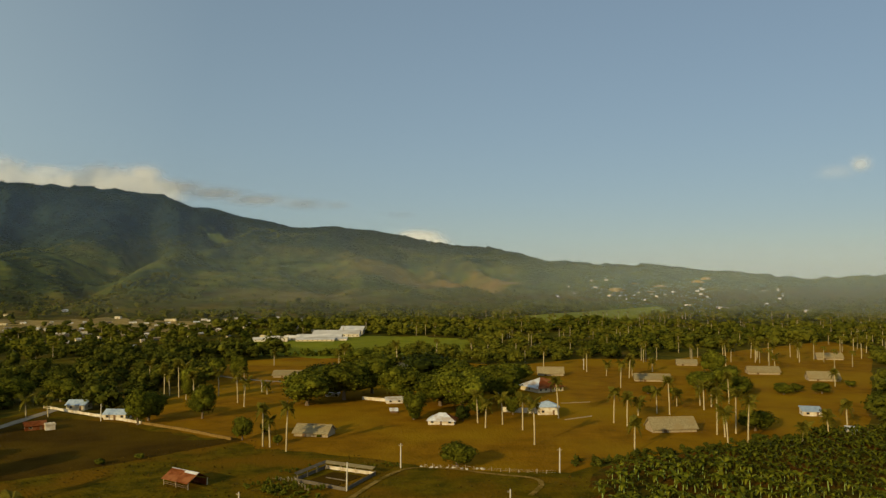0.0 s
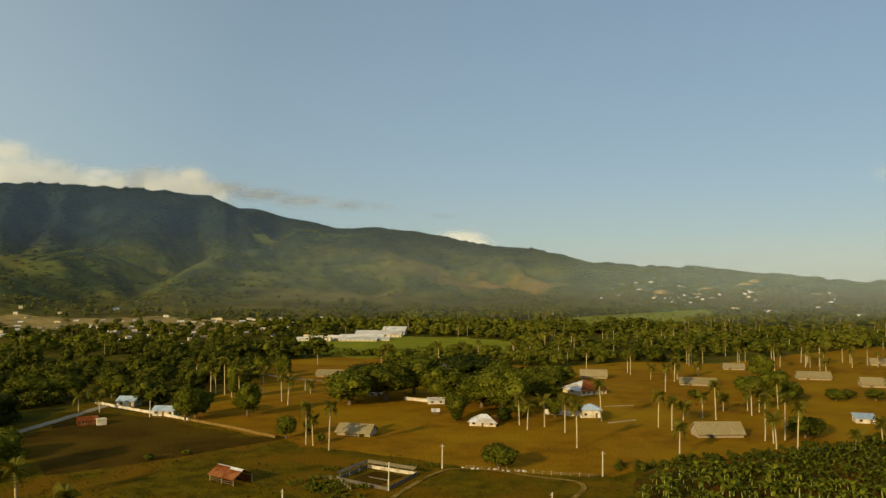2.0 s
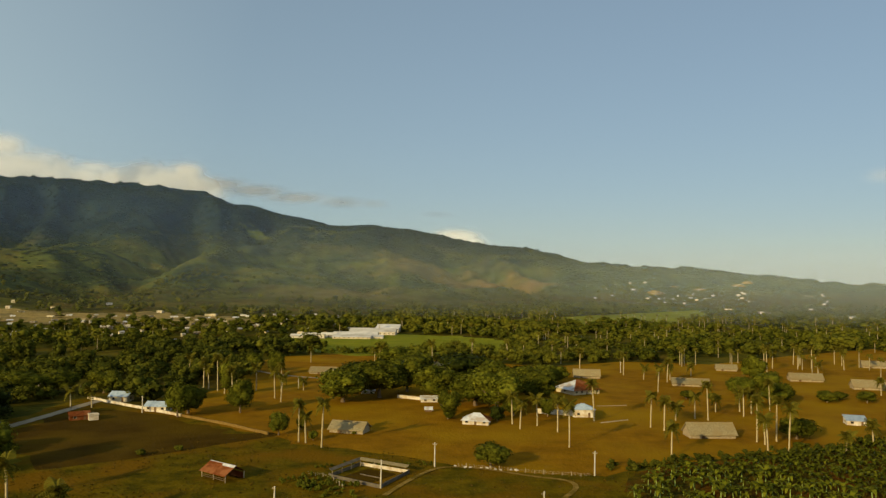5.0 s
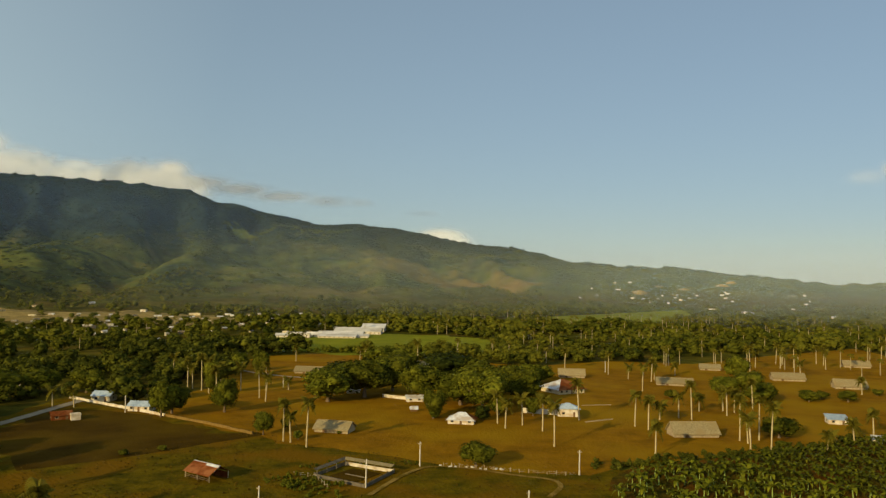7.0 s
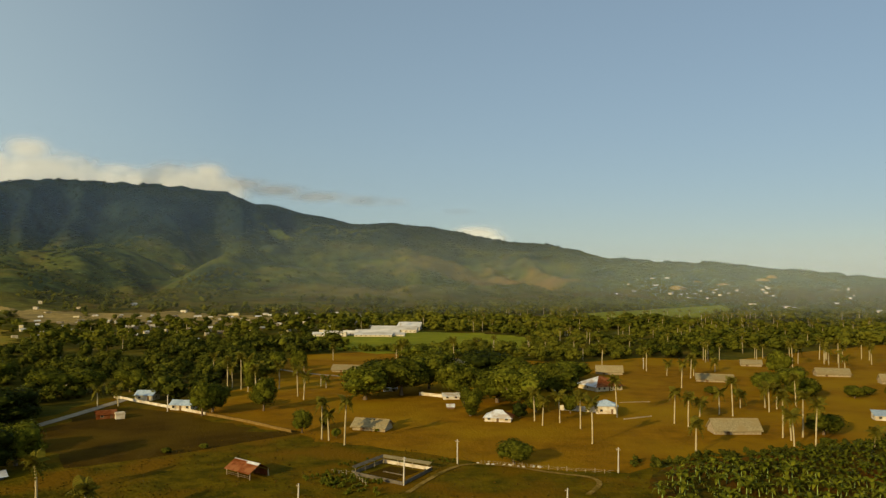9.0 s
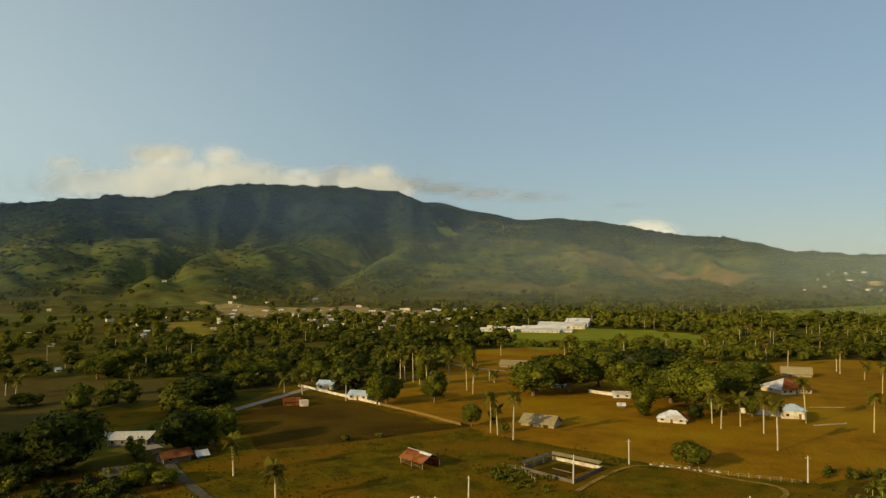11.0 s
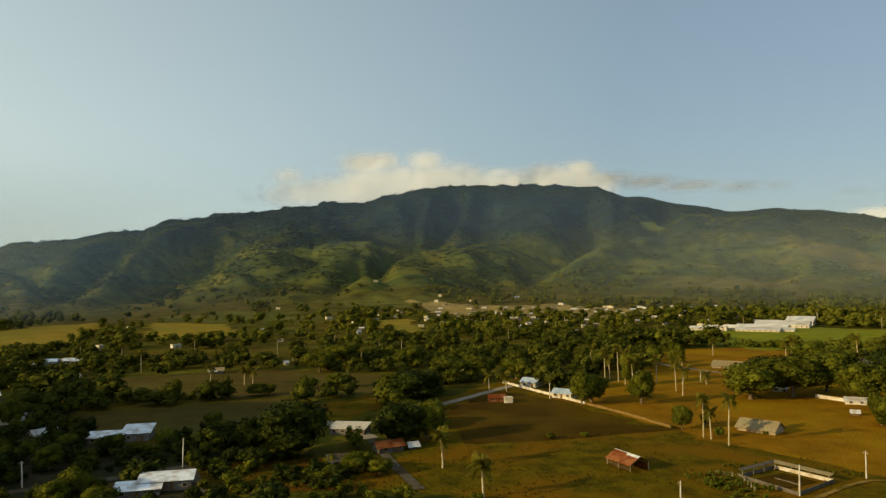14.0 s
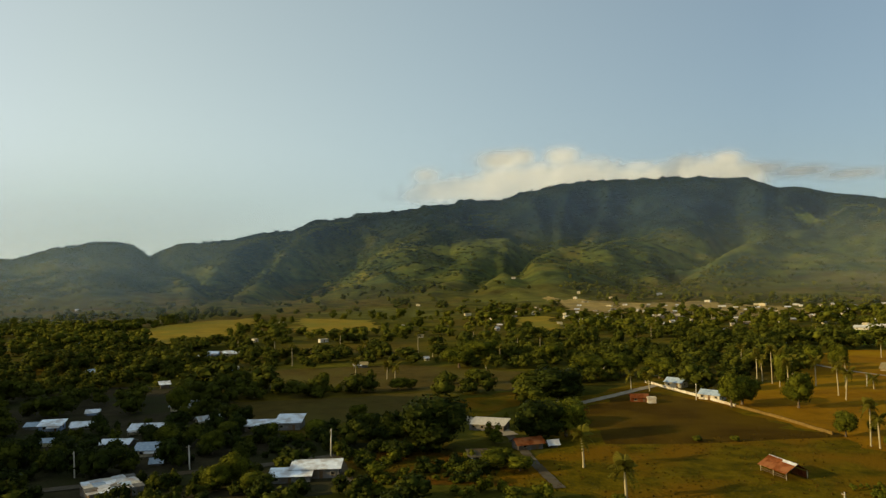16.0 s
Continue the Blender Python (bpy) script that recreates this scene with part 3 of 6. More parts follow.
def ground_material():
    """Scrub on the plain; tree-dotted slopes, brown clearings and, higher up, forest with shade painted in."""
    m = mat("scrub_and_forest_ground", (0.032, 0.034, 0.003), (0.085, 0.076, 0.006), 0.035, 0.95, 0.25, 0.12, (0.082, 0.058, 0.006), 0.009)
    n, l = m.node_tree.nodes, m.node_tree.links
    b = n["Principled BSDF"]
    plain = b.inputs["Base Color"].links[0].from_socket
    geo = n.new("ShaderNodeNewGeometry")
    sep = n.new("ShaderNodeSeparateXYZ")
    l.new(geo.outputs["Position"], sep.inputs[0])

    def noise_ramp(scale, detail, stops, rough=0.6):
        nz = n.new("ShaderNodeTexNoise")
        nz.inputs["Scale"].default_value, nz.inputs["Detail"].default_value, nz.inputs["Roughness"].default_value = scale, detail, rough
        l.new(geo.outputs["Position"], nz.inputs["Vector"])
        r = n.new("ShaderNodeValToRGB")
        while len(r.color_ramp.elements) < len(stops):
            r.color_ramp.elements.new(0.5)
        for e, (p, c) in zip(r.color_ramp.elements, stops):
            e.position, e.color = p, (*c, 1)
        l.new(nz.outputs["Fac"], r.inputs[0])
        return r.outputs[0]

    def mix(fac, a, c):
        x = n.new("ShaderNodeMix")
        x.data_type = "RGBA"
        l.new(fac, x.inputs[0])
        l.new(a, x.inputs[6])
        l.new(c, x.inputs[7])
        return x.outputs[2]

    def span(lo, hi, sock):
        r = n.new("ShaderNodeMapRange")
        r.inputs["From Min"].default_value, r.inputs["From Max"].default_value = lo, hi
        l.new(sock, r.inputs["Value"])
        return r.outputs[0]
    slope = noise_ramp(0.0058, 10, [(0.36, (0.013, 0.022, 0.008)), (0.44, (0.036, 0.050, 0.012)), (0.53, (0.060, 0.070, 0.010)), (0.69, (0.105, 0.090, 0.014))], 0.66)
    # cloud shade and blue haze over the summit are put into this ramp
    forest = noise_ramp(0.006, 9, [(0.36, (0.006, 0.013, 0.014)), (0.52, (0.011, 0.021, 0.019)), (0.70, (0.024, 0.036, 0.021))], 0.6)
    col = mix(span(8, 40, sep.outputs[2]), plain, slope)
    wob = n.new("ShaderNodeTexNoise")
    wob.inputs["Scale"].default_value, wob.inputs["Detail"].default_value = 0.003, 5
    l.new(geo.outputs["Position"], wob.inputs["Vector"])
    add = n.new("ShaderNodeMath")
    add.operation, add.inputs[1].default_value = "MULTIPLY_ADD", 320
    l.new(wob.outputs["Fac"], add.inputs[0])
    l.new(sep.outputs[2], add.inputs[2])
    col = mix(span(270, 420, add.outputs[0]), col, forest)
    for (cx, cy, cz), radius, tone in CLEARINGS:
        # a dry or cleared stretch of hillside with a ragged edge
        rel = n.new("ShaderNodeVectorMath")
        rel.operation = "DISTANCE"
        rel.inputs[1].default_value = (cx, cy, cz)
        l.new(geo.outputs["Position"], rel.inputs[0])
        edge = n.new("ShaderNodeTexNoise")
        edge.inputs["Scale"].default_value, edge.inputs["Detail"].default_value, edge.inputs["Roughness"].default_value = 2.2 / radius, 8, 0.65
        l.new(geo.outputs["Position"], edge.inputs["Vector"])
        ragged = n.new("ShaderNodeMath")
        ragged.operation, ragged.inputs[1].default_value = "MULTIPLY_ADD", radius * 3.2
        l.new(edge.outputs["Fac"], ragged.inputs[0])
        l.new(rel.outputs["Value"], ragged.inputs[2])
        x = n.new("ShaderNodeMix")
        x.data_type = "RGBA"
        x.inputs[7].default_value = (*tone, 1)
        l.new(span(radius * 2.7, radius * 1.9, ragged.outputs[0]), x.inputs[0])
        l.new(col, x.inputs[6])
        col = x.outputs[2]
    crowns = n.new("ShaderNodeTexNoise")
    crowns.inputs["Scale"].default_value, crowns.inputs["Detail"].default_value, crowns.inputs["Roughness"].default_value = 0.022, 7, 0.7
    l.new(geo.outputs["Position"], crowns.inputs["Vector"])
    grain = n.new("ShaderNodeMapRange")
    for key, value in (("From Min", 0.3), ("From Max", 0.7), ("To Min", 0.45), ("To Max", 1.45)):
        grain.inputs[key].default_value = value
    l.new(crowns.outputs["Fac"], grain.inputs["Value"])
    scaled = n.new("ShaderNodeVectorMath")
    scaled.operation = "SCALE"
    l.new(col, scaled.inputs[0])
    l.new(grain.outputs[0], scaled.inputs["Scale"])
    col = scaled.outputs[0]
    l.new(col, b.inputs["Base Color"])
    return m


M_GROUND = ground_material()


# ---- mesh helpers ----
class Solid:
    """Collects faces for one mesh."""

    def __init__(self):
        self.v, self.f = [], []

    def add(self, verts, faces):
        k = len(self.v)
        self.v += [tuple(p) for p in verts]
        self.f += [tuple(i + k for i in q) for q in faces]
        return self

    def box(self, cx, cy, z0, sx, sy, sz, turn=0.0):
        c, s = math.cos(turn), math.sin(turn)
        p = [(cx + (a * sx * c - b * sy * s) / 2, cy + (a * sx * s + b * sy * c) / 2, z) for z in (z0, z0 + sz) for a, b in ((-1, -1), (1, -1), (1, 1), (-1, 1))]
        return self.add(p, [(3, 2, 1, 0), (4, 5, 6, 7), (0, 1, 5, 4), (1, 2, 6, 5), (2, 3, 7, 6), (3, 0, 4, 7)])

    def slab(self, quad, thick):
        """A sheet on four corners, with thickness downwards."""
        n = len(quad)
        low = [(x, y, z - thick) for x, y, z in quad]
        return self.add(list(quad) + low, [tuple(range(n)), tuple(range(2 * n - 1, n - 1, -1))] + [(i, i + n, (i + 1) % n + n, (i + 1) % n) for i in range(n)])

    def tube(self, path, radii, sides=8):
        rings = []
        for (x, y, z), r in zip(path, radii):
            rings.append([(x + r * math.cos(2 * math.pi * i / sides), y + r * math.sin(2 * math.pi * i / sides), z) for i in range(sides)])
        fs = [(j * sides + i, j * sides + (i + 1) % sides, (j + 1) * sides + (i + 1) % sides, (j + 1) * sides + i) for j in range(len(path) - 1) for i in range(sides)]
        fs.append(tuple(range((len(path) - 1) * sides, len(path) * sides)))
        return self.add([p for r in rings for p in r], fs)

    def mesh(self, name, material, smooth=False):
        me = bpy.data.meshes.new(name)
        me.from_pydata(self.v, [], self.f)
        me.materials.append(material)
        if smooth:
            me.polygons.foreach_set("use_smooth", [True] * len(me.polygons))
        me.update()
        return me


def part(name, solid, material, parent, label="", smooth=False):
    ob = new(name, solid.mesh(name, material, smooth) if isinstance(solid, Solid) else solid)
    ob.parent = parent
    if label:
        ob["label"] = label
    return ob


def array_mesh(name, verts, faces, material, smooth=False):
    """A mesh from numpy arrays; all faces have the same number of corners."""
    me = bpy.data.meshes.new(name)
    k = faces.shape[1]
    me.vertices.add(len(verts))
    me.vertices.foreach_set("co", np.ascontiguousarray(verts, np.float32).ravel())
    me.loops.add(faces.size)
    me.loops.foreach_set("vertex_index", np.ascontiguousarray(faces, np.int32).ravel())
    me.polygons.add(len(faces))
    me.polygons.foreach_set("loop_start", np.arange(0, faces.size, k, dtype=np.int32))
    me.polygons.foreach_set("loop_total", np.full(len(faces), k, np.int32))
    if smooth:
        me.polygons.foreach_set("use_smooth", np.ones(len(faces), bool))
    me.materials.append(material)
    me.update(calc_edges=True)
    me.validate()
    return me


def height(x, y):
    return float(terrain(x, y))


def inside(px, py, poly):
    """Which of the points lie in the polygon."""
    px, py = np.asarray(px), np.asarray(py)
    res = np.zeros(px.shape, bool)
    for (x0, y0), (x1, y1) in zip(poly, poly[1:] + poly[:1]):
        hit = ((y0 > py) != (y1 > py)) & (px < (x1 - x0) * (py - y0) / ((y1 - y0) or 1e-9) + x0)
        res ^= hit
    return res


# ---- ground ----
def build_ground():
    az = np.radians(np.concatenate([np.arange(-40, 86, 0.25), np.arange(86, 320, 4.0)]))
    rings = np.concatenate([[0.001], np.geomspace(20, 900, 40), np.arange(925, 4620, 25)])
    a, r = np.meshgrid(az, rings)
    x, y = -np.sin(a) * r, np.cos(a) * r
    z = terrain(x, y)
    nr, na = x.shape
    idx = np.arange(nr * na).reshape(nr, na)
    nxt = np.roll(idx, -1, axis=1)
    f = np.stack([idx[:-1], idx[1:], nxt[1:], nxt[:-1]], -1).reshape(-1, 4)[:, ::-1]
    return new("ground", array_mesh("ground", np.stack([x, y, z], -1).reshape(-1, 3), f, M_GROUND, True))


tagged(build_ground(), "green plain rising to forested mountains", "ground", kind="structure")


def sheet(name, poly, material, lift, label, category, jag=3.0):
    """A patch of ground with an uneven edge, a little above the ground sheet."""
    pts = []
    for (x0, y0), (x1, y1) in zip(poly, poly[1:] + poly[:1]):
        n = max(2, int(math.hypot(x1 - x0, y1 - y0) / 6))
        for i in range(n):
            x, y = x0 + (x1 - x0) * i / n, y0 + (y1 - y0) * i / n
            d = jag * float(vnoise(np.array(x * 0.11), np.array(y * 0.11), 9))
            e = jag * 1.2 * float(vnoise(np.array(x * 0.035), np.array(y * 0.035), 10)) if jag > 5 else 0
            pts.append((x + d, y + d * 0.8 + e))
    bm = bmesh.new()
    vs = [bm.verts.new((x, y, 0)) for x, y in pts]
    bm.faces.new(vs)
    bmesh.ops.triangulate(bm, faces=bm.faces[:])
    far = max(math.hypot(*p) for p in pts)
    if far > 950:
        for _ in range(3):
            bmesh.ops.subdivide_edges(bm, edges=bm.edges[:], cuts=1, use_grid_fill=True)
    for v in bm.verts:
        v.co.z = height(v.co.x, v.co.y) + lift + (1.0 if far > 950 else 0)
    bm.normal_update()
    if sum(f.normal.z for f in bm.faces) < 0:
        bmesh.ops.reverse_faces(bm, faces=bm.faces[:])
    me = bpy.data.meshes.new(name)
    bm.to_mesh(me)
    bm.free()
    me.materials.append(material)
    return tagged(new(name, me), label, category, kind="structure")


sheet("ploughed_field", FIELD_EAST, M_SOIL, 0.05, "open reddish-brown bare field with scattered palms", "field")
sheet("field_margin", [(-200, 272), (-203, 356), (-134, 316), (-80, 283), (-92, 258), (-108, 236), (-142, 212), (-166, 224)], M_WEEDS, 0.035, "rough brown grass round the tilled field", "grass")
sheet("ploughed_field", FIELD_FRONT, M_SOIL_DARK, 0.06, "dark red-brown tilled field beside a low wall", "field", 7.0)
sheet("ploughed_field", FIELD_WEST_A, M_SOIL_TAN, 0.05, "dull brown bare field among trees", "field")
sheet("ploughed_field", FIELD_WEST_B, M_SOIL_TAN, 0.05, "dull brown bare field behind a tin-roofed house", "field")
sheet("ploughed_field", FIELD_WEST_C, M_SOIL_TAN, 0.06, "dusty brown bare plot beside a big dark tree", "field")
for poly in (DRY_D, DRY_E):
    sheet("bare_ground", poly, M_BANK, 0.06, "bare tan earth between town houses", "bare ground", 8.0)
for poly in (DRY_A, DRY_B, DRY_C):
    sheet("pasture", poly, M_DRY, 0.06, "dry yellow grass pasture between trees", "pasture", 8.0)
sheet("grass", DRY_F, M_WEEDS, 0.06, "rough olive and orange scrub grass beside the road", "grass", 4.0)
sheet("pasture", GREEN_A, M_GREEN, 0.06, "bright green pasture beside the white factory", "pasture", 8.0)
sheet("pasture", GREEN_B, M_GREEN, 0.10, "bright green distant pasture among woods", "pasture", 8.0)
sheet("grass", GRASS_FRONT, M_WEEDS, 0.025, "dry orange and green weedy grass", "grass")
sheet("village_yard", VILLAGE, M_YARD, 0.02, "bare dirt between village houses with shade put into its dark colour", "yard", 4.0)
sheet("grass", GRASS_VERGE, M_VERGE, 0.11, "rough green and orange grassy plot", "grass")
sheet("grass", BANANAS, M_VERGE, 0.16, "weedy soil under banana plants", "grass", 7.0)


def ribbon(name, line, width, material, lift, label, category):
    """A road that follows a line, smoothed."""
    p = [Vector((x, y)) for x, y in line]
    fine = []
    for i in range(len(p) - 1):
        a, b, c, d = p[max(i - 1, 0)], p[i], p[i + 1], p[min(i + 2, len(p) - 1)]
        for k in range(10):
            t = k / 10
            fine.append(0.5 * (2 * b + (c - a) * t + (2 * a - 5 * b + 4 * c - d) * t * t + (3 * b - a - 3 * c + d) * t ** 3))
    fine.append(p[-1])
    s = Solid()
    vs = []
    for i, q in enumerate(fine):
        t = (fine[min(i + 1, len(fine) - 1)] - fine[max(i - 1, 0)]).normalized()
        w = width * (0.5 + 0.03 * math.sin(i * 1.7))
        for k in (-1, 1):
            vs.append((q.x - t.y * w * k, q.y + t.x * w * k, height(q.x, q.y) + lift))
    s.add(vs, [(2 * i, 2 * i + 1, 2 * i + 3, 2 * i + 2) for i in range(len(fine) - 1)])
    return tagged(part(name, s, material, None), label, category, kind="structure")


ribbon("road", ROAD_A, 5.0, M_ROAD, 0.22, "pale straight village road between fields", "road")
ribbon("road", ROAD_B, 3.2, M_STREET, 0.22, "narrow grey village road past roadside houses", "road")
ribbon("road", ROAD_D, 6.5, M_ROAD, 0.24, "wide pale concrete lane behind a big tree", "road")
ribbon("road", ROAD_C, 4.5, M_STREET, 0.22, "grey dusty street in front of tin-roofed houses", "road")
ribbon("road", ROAD_W, 5.0, M_STREET, 0.25, "grey dusty side street", "road")
ribbon("track", TRACK_A, 1.6, M_TRACK, 0.22, "sandy footpath curving through dry grass", "path")
ribbon("track", LANE_N, 3.0, M_ROAD, 0.22, "pale dirt lane beside palms", "path")


# ---- plants ----
def frond_mesh(name, length, droop, rise):
    """One feathered palm frond: a rib and drooping leaflets on both sides."""
    s = Solid()
    n = 9
    rib = []
    for i in range(n + 1):
        t = i / n
        rib.append((length * (t - 0.12 * t * t), length * (rise * t - droop * t * t)))
    for i in range(n):
        (x0, z0), (x1, z1) = rib[i], rib[i + 1]
        t = (i + 0.5) / n
        w = length * (0.12 + 0.30 * math.sin(math.pi * min(1, 0.15 + t * 0.9)))
        for k in (-1, 1):
            s.add([(x0, 0, z0), (x0 + (x1 - x0) * 0.75, 0, z0 + (z1 - z0) * 0.75), (x0 + (x1 - x0) * 1.5, k * w, z0 - w * 0.45), (x0 + (x1 - x0) * 0.8, k * w * 0.95, z0 - w * 0.55)], [(0, 1, 2, 3) if k > 0 else (3, 2, 1, 0)])
        s.add([(x0, -0.05, z0), (x0, 0.05, z0), (x1, 0.04, z1), (x1, -0.04, z1)], [(0, 1, 2, 3)])
    return s.mesh(name, M_FROND)


FRONDS = [frond_mesh("frond", 3.3, 0.62, 1.25), frond_mesh("frond", 3.6, 0.95, 0.85), frond_mesh("frond", 3.3, 1.05, 0.25), frond_mesh("frond", 2.7, 1.35, -0.15)]
rng = random.Random(5)


def royal_palm(h, bend, seed):
    """A royal palm: pale swollen trunk, green shaft and a round crown."""
    r = random.Random(seed)
    root = new("royal_palm")
    trunk_h = h - 3.2
    path = [(bend * (t / 8) ** 2, 0, trunk_h * t / 8 - (0.3 if t == 0 else 0)) for t in range(9)]
    part("trunk", Solid().tube(path, [0.34, 0.29, 0.27, 0.28, 0.30, 0.29, 0.26, 0.23, 0.20], 8), M_BARK, root, "pale grey smooth trunk", True)
    part("crownshaft", Solid().tube([(bend, 0, trunk_h - 0.05), (bend, 0, trunk_h + 0.8), (bend, 0, trunk_h + 1.5)], [0.23, 0.20, 0.10], 8), M_SHAFT, root, "", True)
    for i in range(22):
        ring = i % 4
        f = part("frond", FRONDS[ring], M_FROND, root)
        f.matrix_local = pose(bend, 0, trunk_h + 1.35 - 0.12 * ring, 0, 0, i * 137.5 + r.uniform(-12, 12)) @ Matrix.Scale(r.uniform(0.85, 1.2), 4)
    return tagged(root, "tall royal palm with a pale trunk", "palm tree", "royal palms")


PALM_KINDS = {}


def plant_palm(x, y, h, wide=1.0):
    key = min((8, 10, 12, 14, 16, 18), key=lambda k: abs(k - h))
    m = pose(x, y, height(x, y), rng.uniform(-1.5, 1.5), rng.uniform(-1.5, 1.5), rng.uniform(0, 360)) @ Matrix.Diagonal((wide, wide, h / key, 1))
    if key not in PALM_KINDS:
        PALM_KINDS[key] = royal_palm(key, 0.5, key)
        PALM_KINDS[key].matrix_basis = m
        ob = PALM_KINDS[key]
    else:
        ob = copy_thing(PALM_KINDS[key], m)
        ob.matrix_basis = m
    return ob


for row in PALMS_EAST + PALMS_FAR_EAST + PALMS_MIDDLE + PALMS_WEST:
    plant_palm(*row)


def icosphere(level=1):
    bm = bmesh.new()
    bmesh.ops.create_icosphere(bm, subdivisions=level, radius=1)
    v = np.array([p.co[:] for p in bm.verts])
    f = np.array([[p.index for p in q.verts] for q in bm.faces])
    bm.free()
    return v, f


ICO, ICO_F = icosphere(1)
ICO2, ICO2_F = icosphere(2)


def crown_arrays(r, lobes, leaves, leaf, flat=0.75, fine=False, core=0.9):
    """A crown of unit width: lumpy lobes with leaf clumps standing out of them. Triangles."""
    vs, fs, k = [], [], 0
    base, bf = (ICO2, ICO2_F) if fine else (ICO, ICO_F)
    centres = []
    for i in range(lobes):
        a, d = r.uniform(0, 6.283), 0.30 * math.sqrt(r.random())
        rad = r.uniform(0.17, 0.27)
        c = np.array([math.cos(a) * d, math.sin(a) * d, r.uniform(-0.30, 0.32) * flat * (1.25 - d * 1.9)])
        centres.append((c, rad))
        jit = 1 + 0.22 * np.array([r.uniform(-1, 1) for _ in base])[:, None]
        vs.append(base * jit * rad * np.array([1, 1, flat]) * core + c)
        fs.append(bf + k)
        k += len(base)
    for i in range(leaves):
        c, rad = centres[r.randrange(lobes)]
        d = Vector((r.gauss(0, 1), r.gauss(0, 1), r.gauss(0.35, 1))).normalized()
        p = c + np.array(d) * rad * np.array([1, 1, flat]) * r.uniform(0.85, 1.22)
        q = Vector((r.gauss(0, 1), r.gauss(0, 1), r.gauss(0, 1))).normalized()
        u = (d.cross(q)).normalized()
        w = (u.cross(d) * 0.7 + d * r.uniform(-0.5, 0.5)).normalized()
        s = leaf * r.uniform(0.6, 1.4)
        vs.append(np.array([p + np.array(u) * s * ca + np.array(w) * s * cb for ca, cb in ((-0.5, -0.3), (0.5, -0.4), (0.1, 0.7))]))
        fs.append(np.array([[k, k + 1, k + 2]]))
        k += 3
    return np.concatenate(vs), np.concatenate(fs)


def tree_kind(seed, dark=False):
    """Trunk with limbs and a crown of leaf clumps; one metre high and wide, to be scaled."""
    r = random.Random(seed)
    root = new("tree")
    s = Solid()
    s.tube([(0, 0, -0.02), (0.01, 0, 0.16), (0.0, 0.01, 0.34)], [0.045, 0.032, 0.022], 7)
    for i in range(5):
        a = i * 1.26 + r.uniform(-0.3, 0.3)
        s.tube([(0, 0, 0.22 + 0.02 * i), (0.14 * math.cos(a), 0.14 * math.sin(a), 0.40), (0.28 * math.cos(a), 0.28 * math.sin(a), 0.55)], [0.02, 0.014, 0.006], 5)
    part("trunk", s, M_WOOD, root, "brown branching trunk", True)
    v, f = crown_arrays(r, 22, 3000, 0.054, 0.95, True, 0.76)
    v[:, 2] = v[:, 2] * (0.95 if dark else 0.93) + (0.56 if dark else 0.58)
    v[:, 2] = np.maximum(v[:, 2], 0.07 + 0.05 * np.sin(v[:, 0] * 20))
    part("crown", array_mesh("crown", v, f, M_LEAF_DARK if dark else M_LEAF), M_LEAF, root)
    return root


TREE_KINDS = [tree_kind(s) for s in (1, 2, 3, 4)] + [tree_kind(9, True)]
TREE_USED = set()


def plant_tree(x, y, h, w, kind, label, group="trees on the plain", category="tree"):
    w = min(w, 1.7 * h)
    m = pose(x, y, height(x, y) - 0.1, 0, 0, rng.uniform(0, 360)) @ Matrix.Diagonal((w, w, h, 1))
    src = TREE_KINDS[kind]
    ob = src if kind not in TREE_USED else copy_thing(src, m)
    TREE_USED.add(kind)
    ob.matrix_basis = m
    return tagged(ob, label, category, group)


for i, (x, y, h, w) in enumerate(TREES_GROVE):
    plant_tree(x, y, h * 1.16, w * 1.2, 4 if i % 6 == 5 else i % 4, "broad leafy green tree in the grove", "trees of the grove")
for i, (x, y, h, w) in enumerate(TREES_FIELD):
    plant_tree(x, y, h * 1.05, w * 1.0, i % 4, "small round leafy tree on the field" if h < 9 else "leafy green tree on the field")
for i, (x, y, h, w) in enumerate(TREES_WEST):
    plant_tree(x, y, h, w * 1.15, 4 if i in (0, 1, 6) else i % 4, "big dark dense mango tree" if i == 0 else "leafy green tree beside village houses", "village trees")

# banana plants
def banana_leaf(name, length, droop):
    s = Solid()
    n = 6
    vs = []
    for i in range(n + 1):
        t = i / n
        w = 0.46 * math.sin(math.pi * (0.08 + 0.9 * t)) ** 0.7
        x, z = length * t * (1 - 0.25 * t), length * (0.9 * t - droop * t * t)
        vs += [(x, -w, z + 0.08), (x, 0, z), (x, w, z + 0.08)]
    s.add(vs, [(3 * i + a, 3 * i + 3 + a, 3 * i + 4 + a, 3 * i + 1 + a) for i in range(n) for a in (0, 1)])
    return s.mesh(name, M_BANANA)


BANANA_LEAVES = [banana_leaf("leaf", 3.0, 0.75), banana_leaf("leaf", 2.8, 1.15)]


def banana_plant():
    root = new("banana_plant")
    part("stem", Solid().tube([(0, 0, -0.1), (0.03, 0, 1.0), (0, 0.03, 2.0)], [0.16, 0.13, 0.08], 6), M_SHAFT, root, "", True)
    for i in range(8):
        ob = part("leaf", BANANA_LEAVES[i % 2], M_BANANA, root)
        ob.matrix_local = pose(0, 0, 1.9, 0, -12 + 9 * (i % 3), i * 137.5) @ Matrix.Scale(0.8 + 0.06 * (i % 5), 4)
    return tagged(root, "broad-leaved green banana plant in a plantation", "banana plant", "banana plantation")


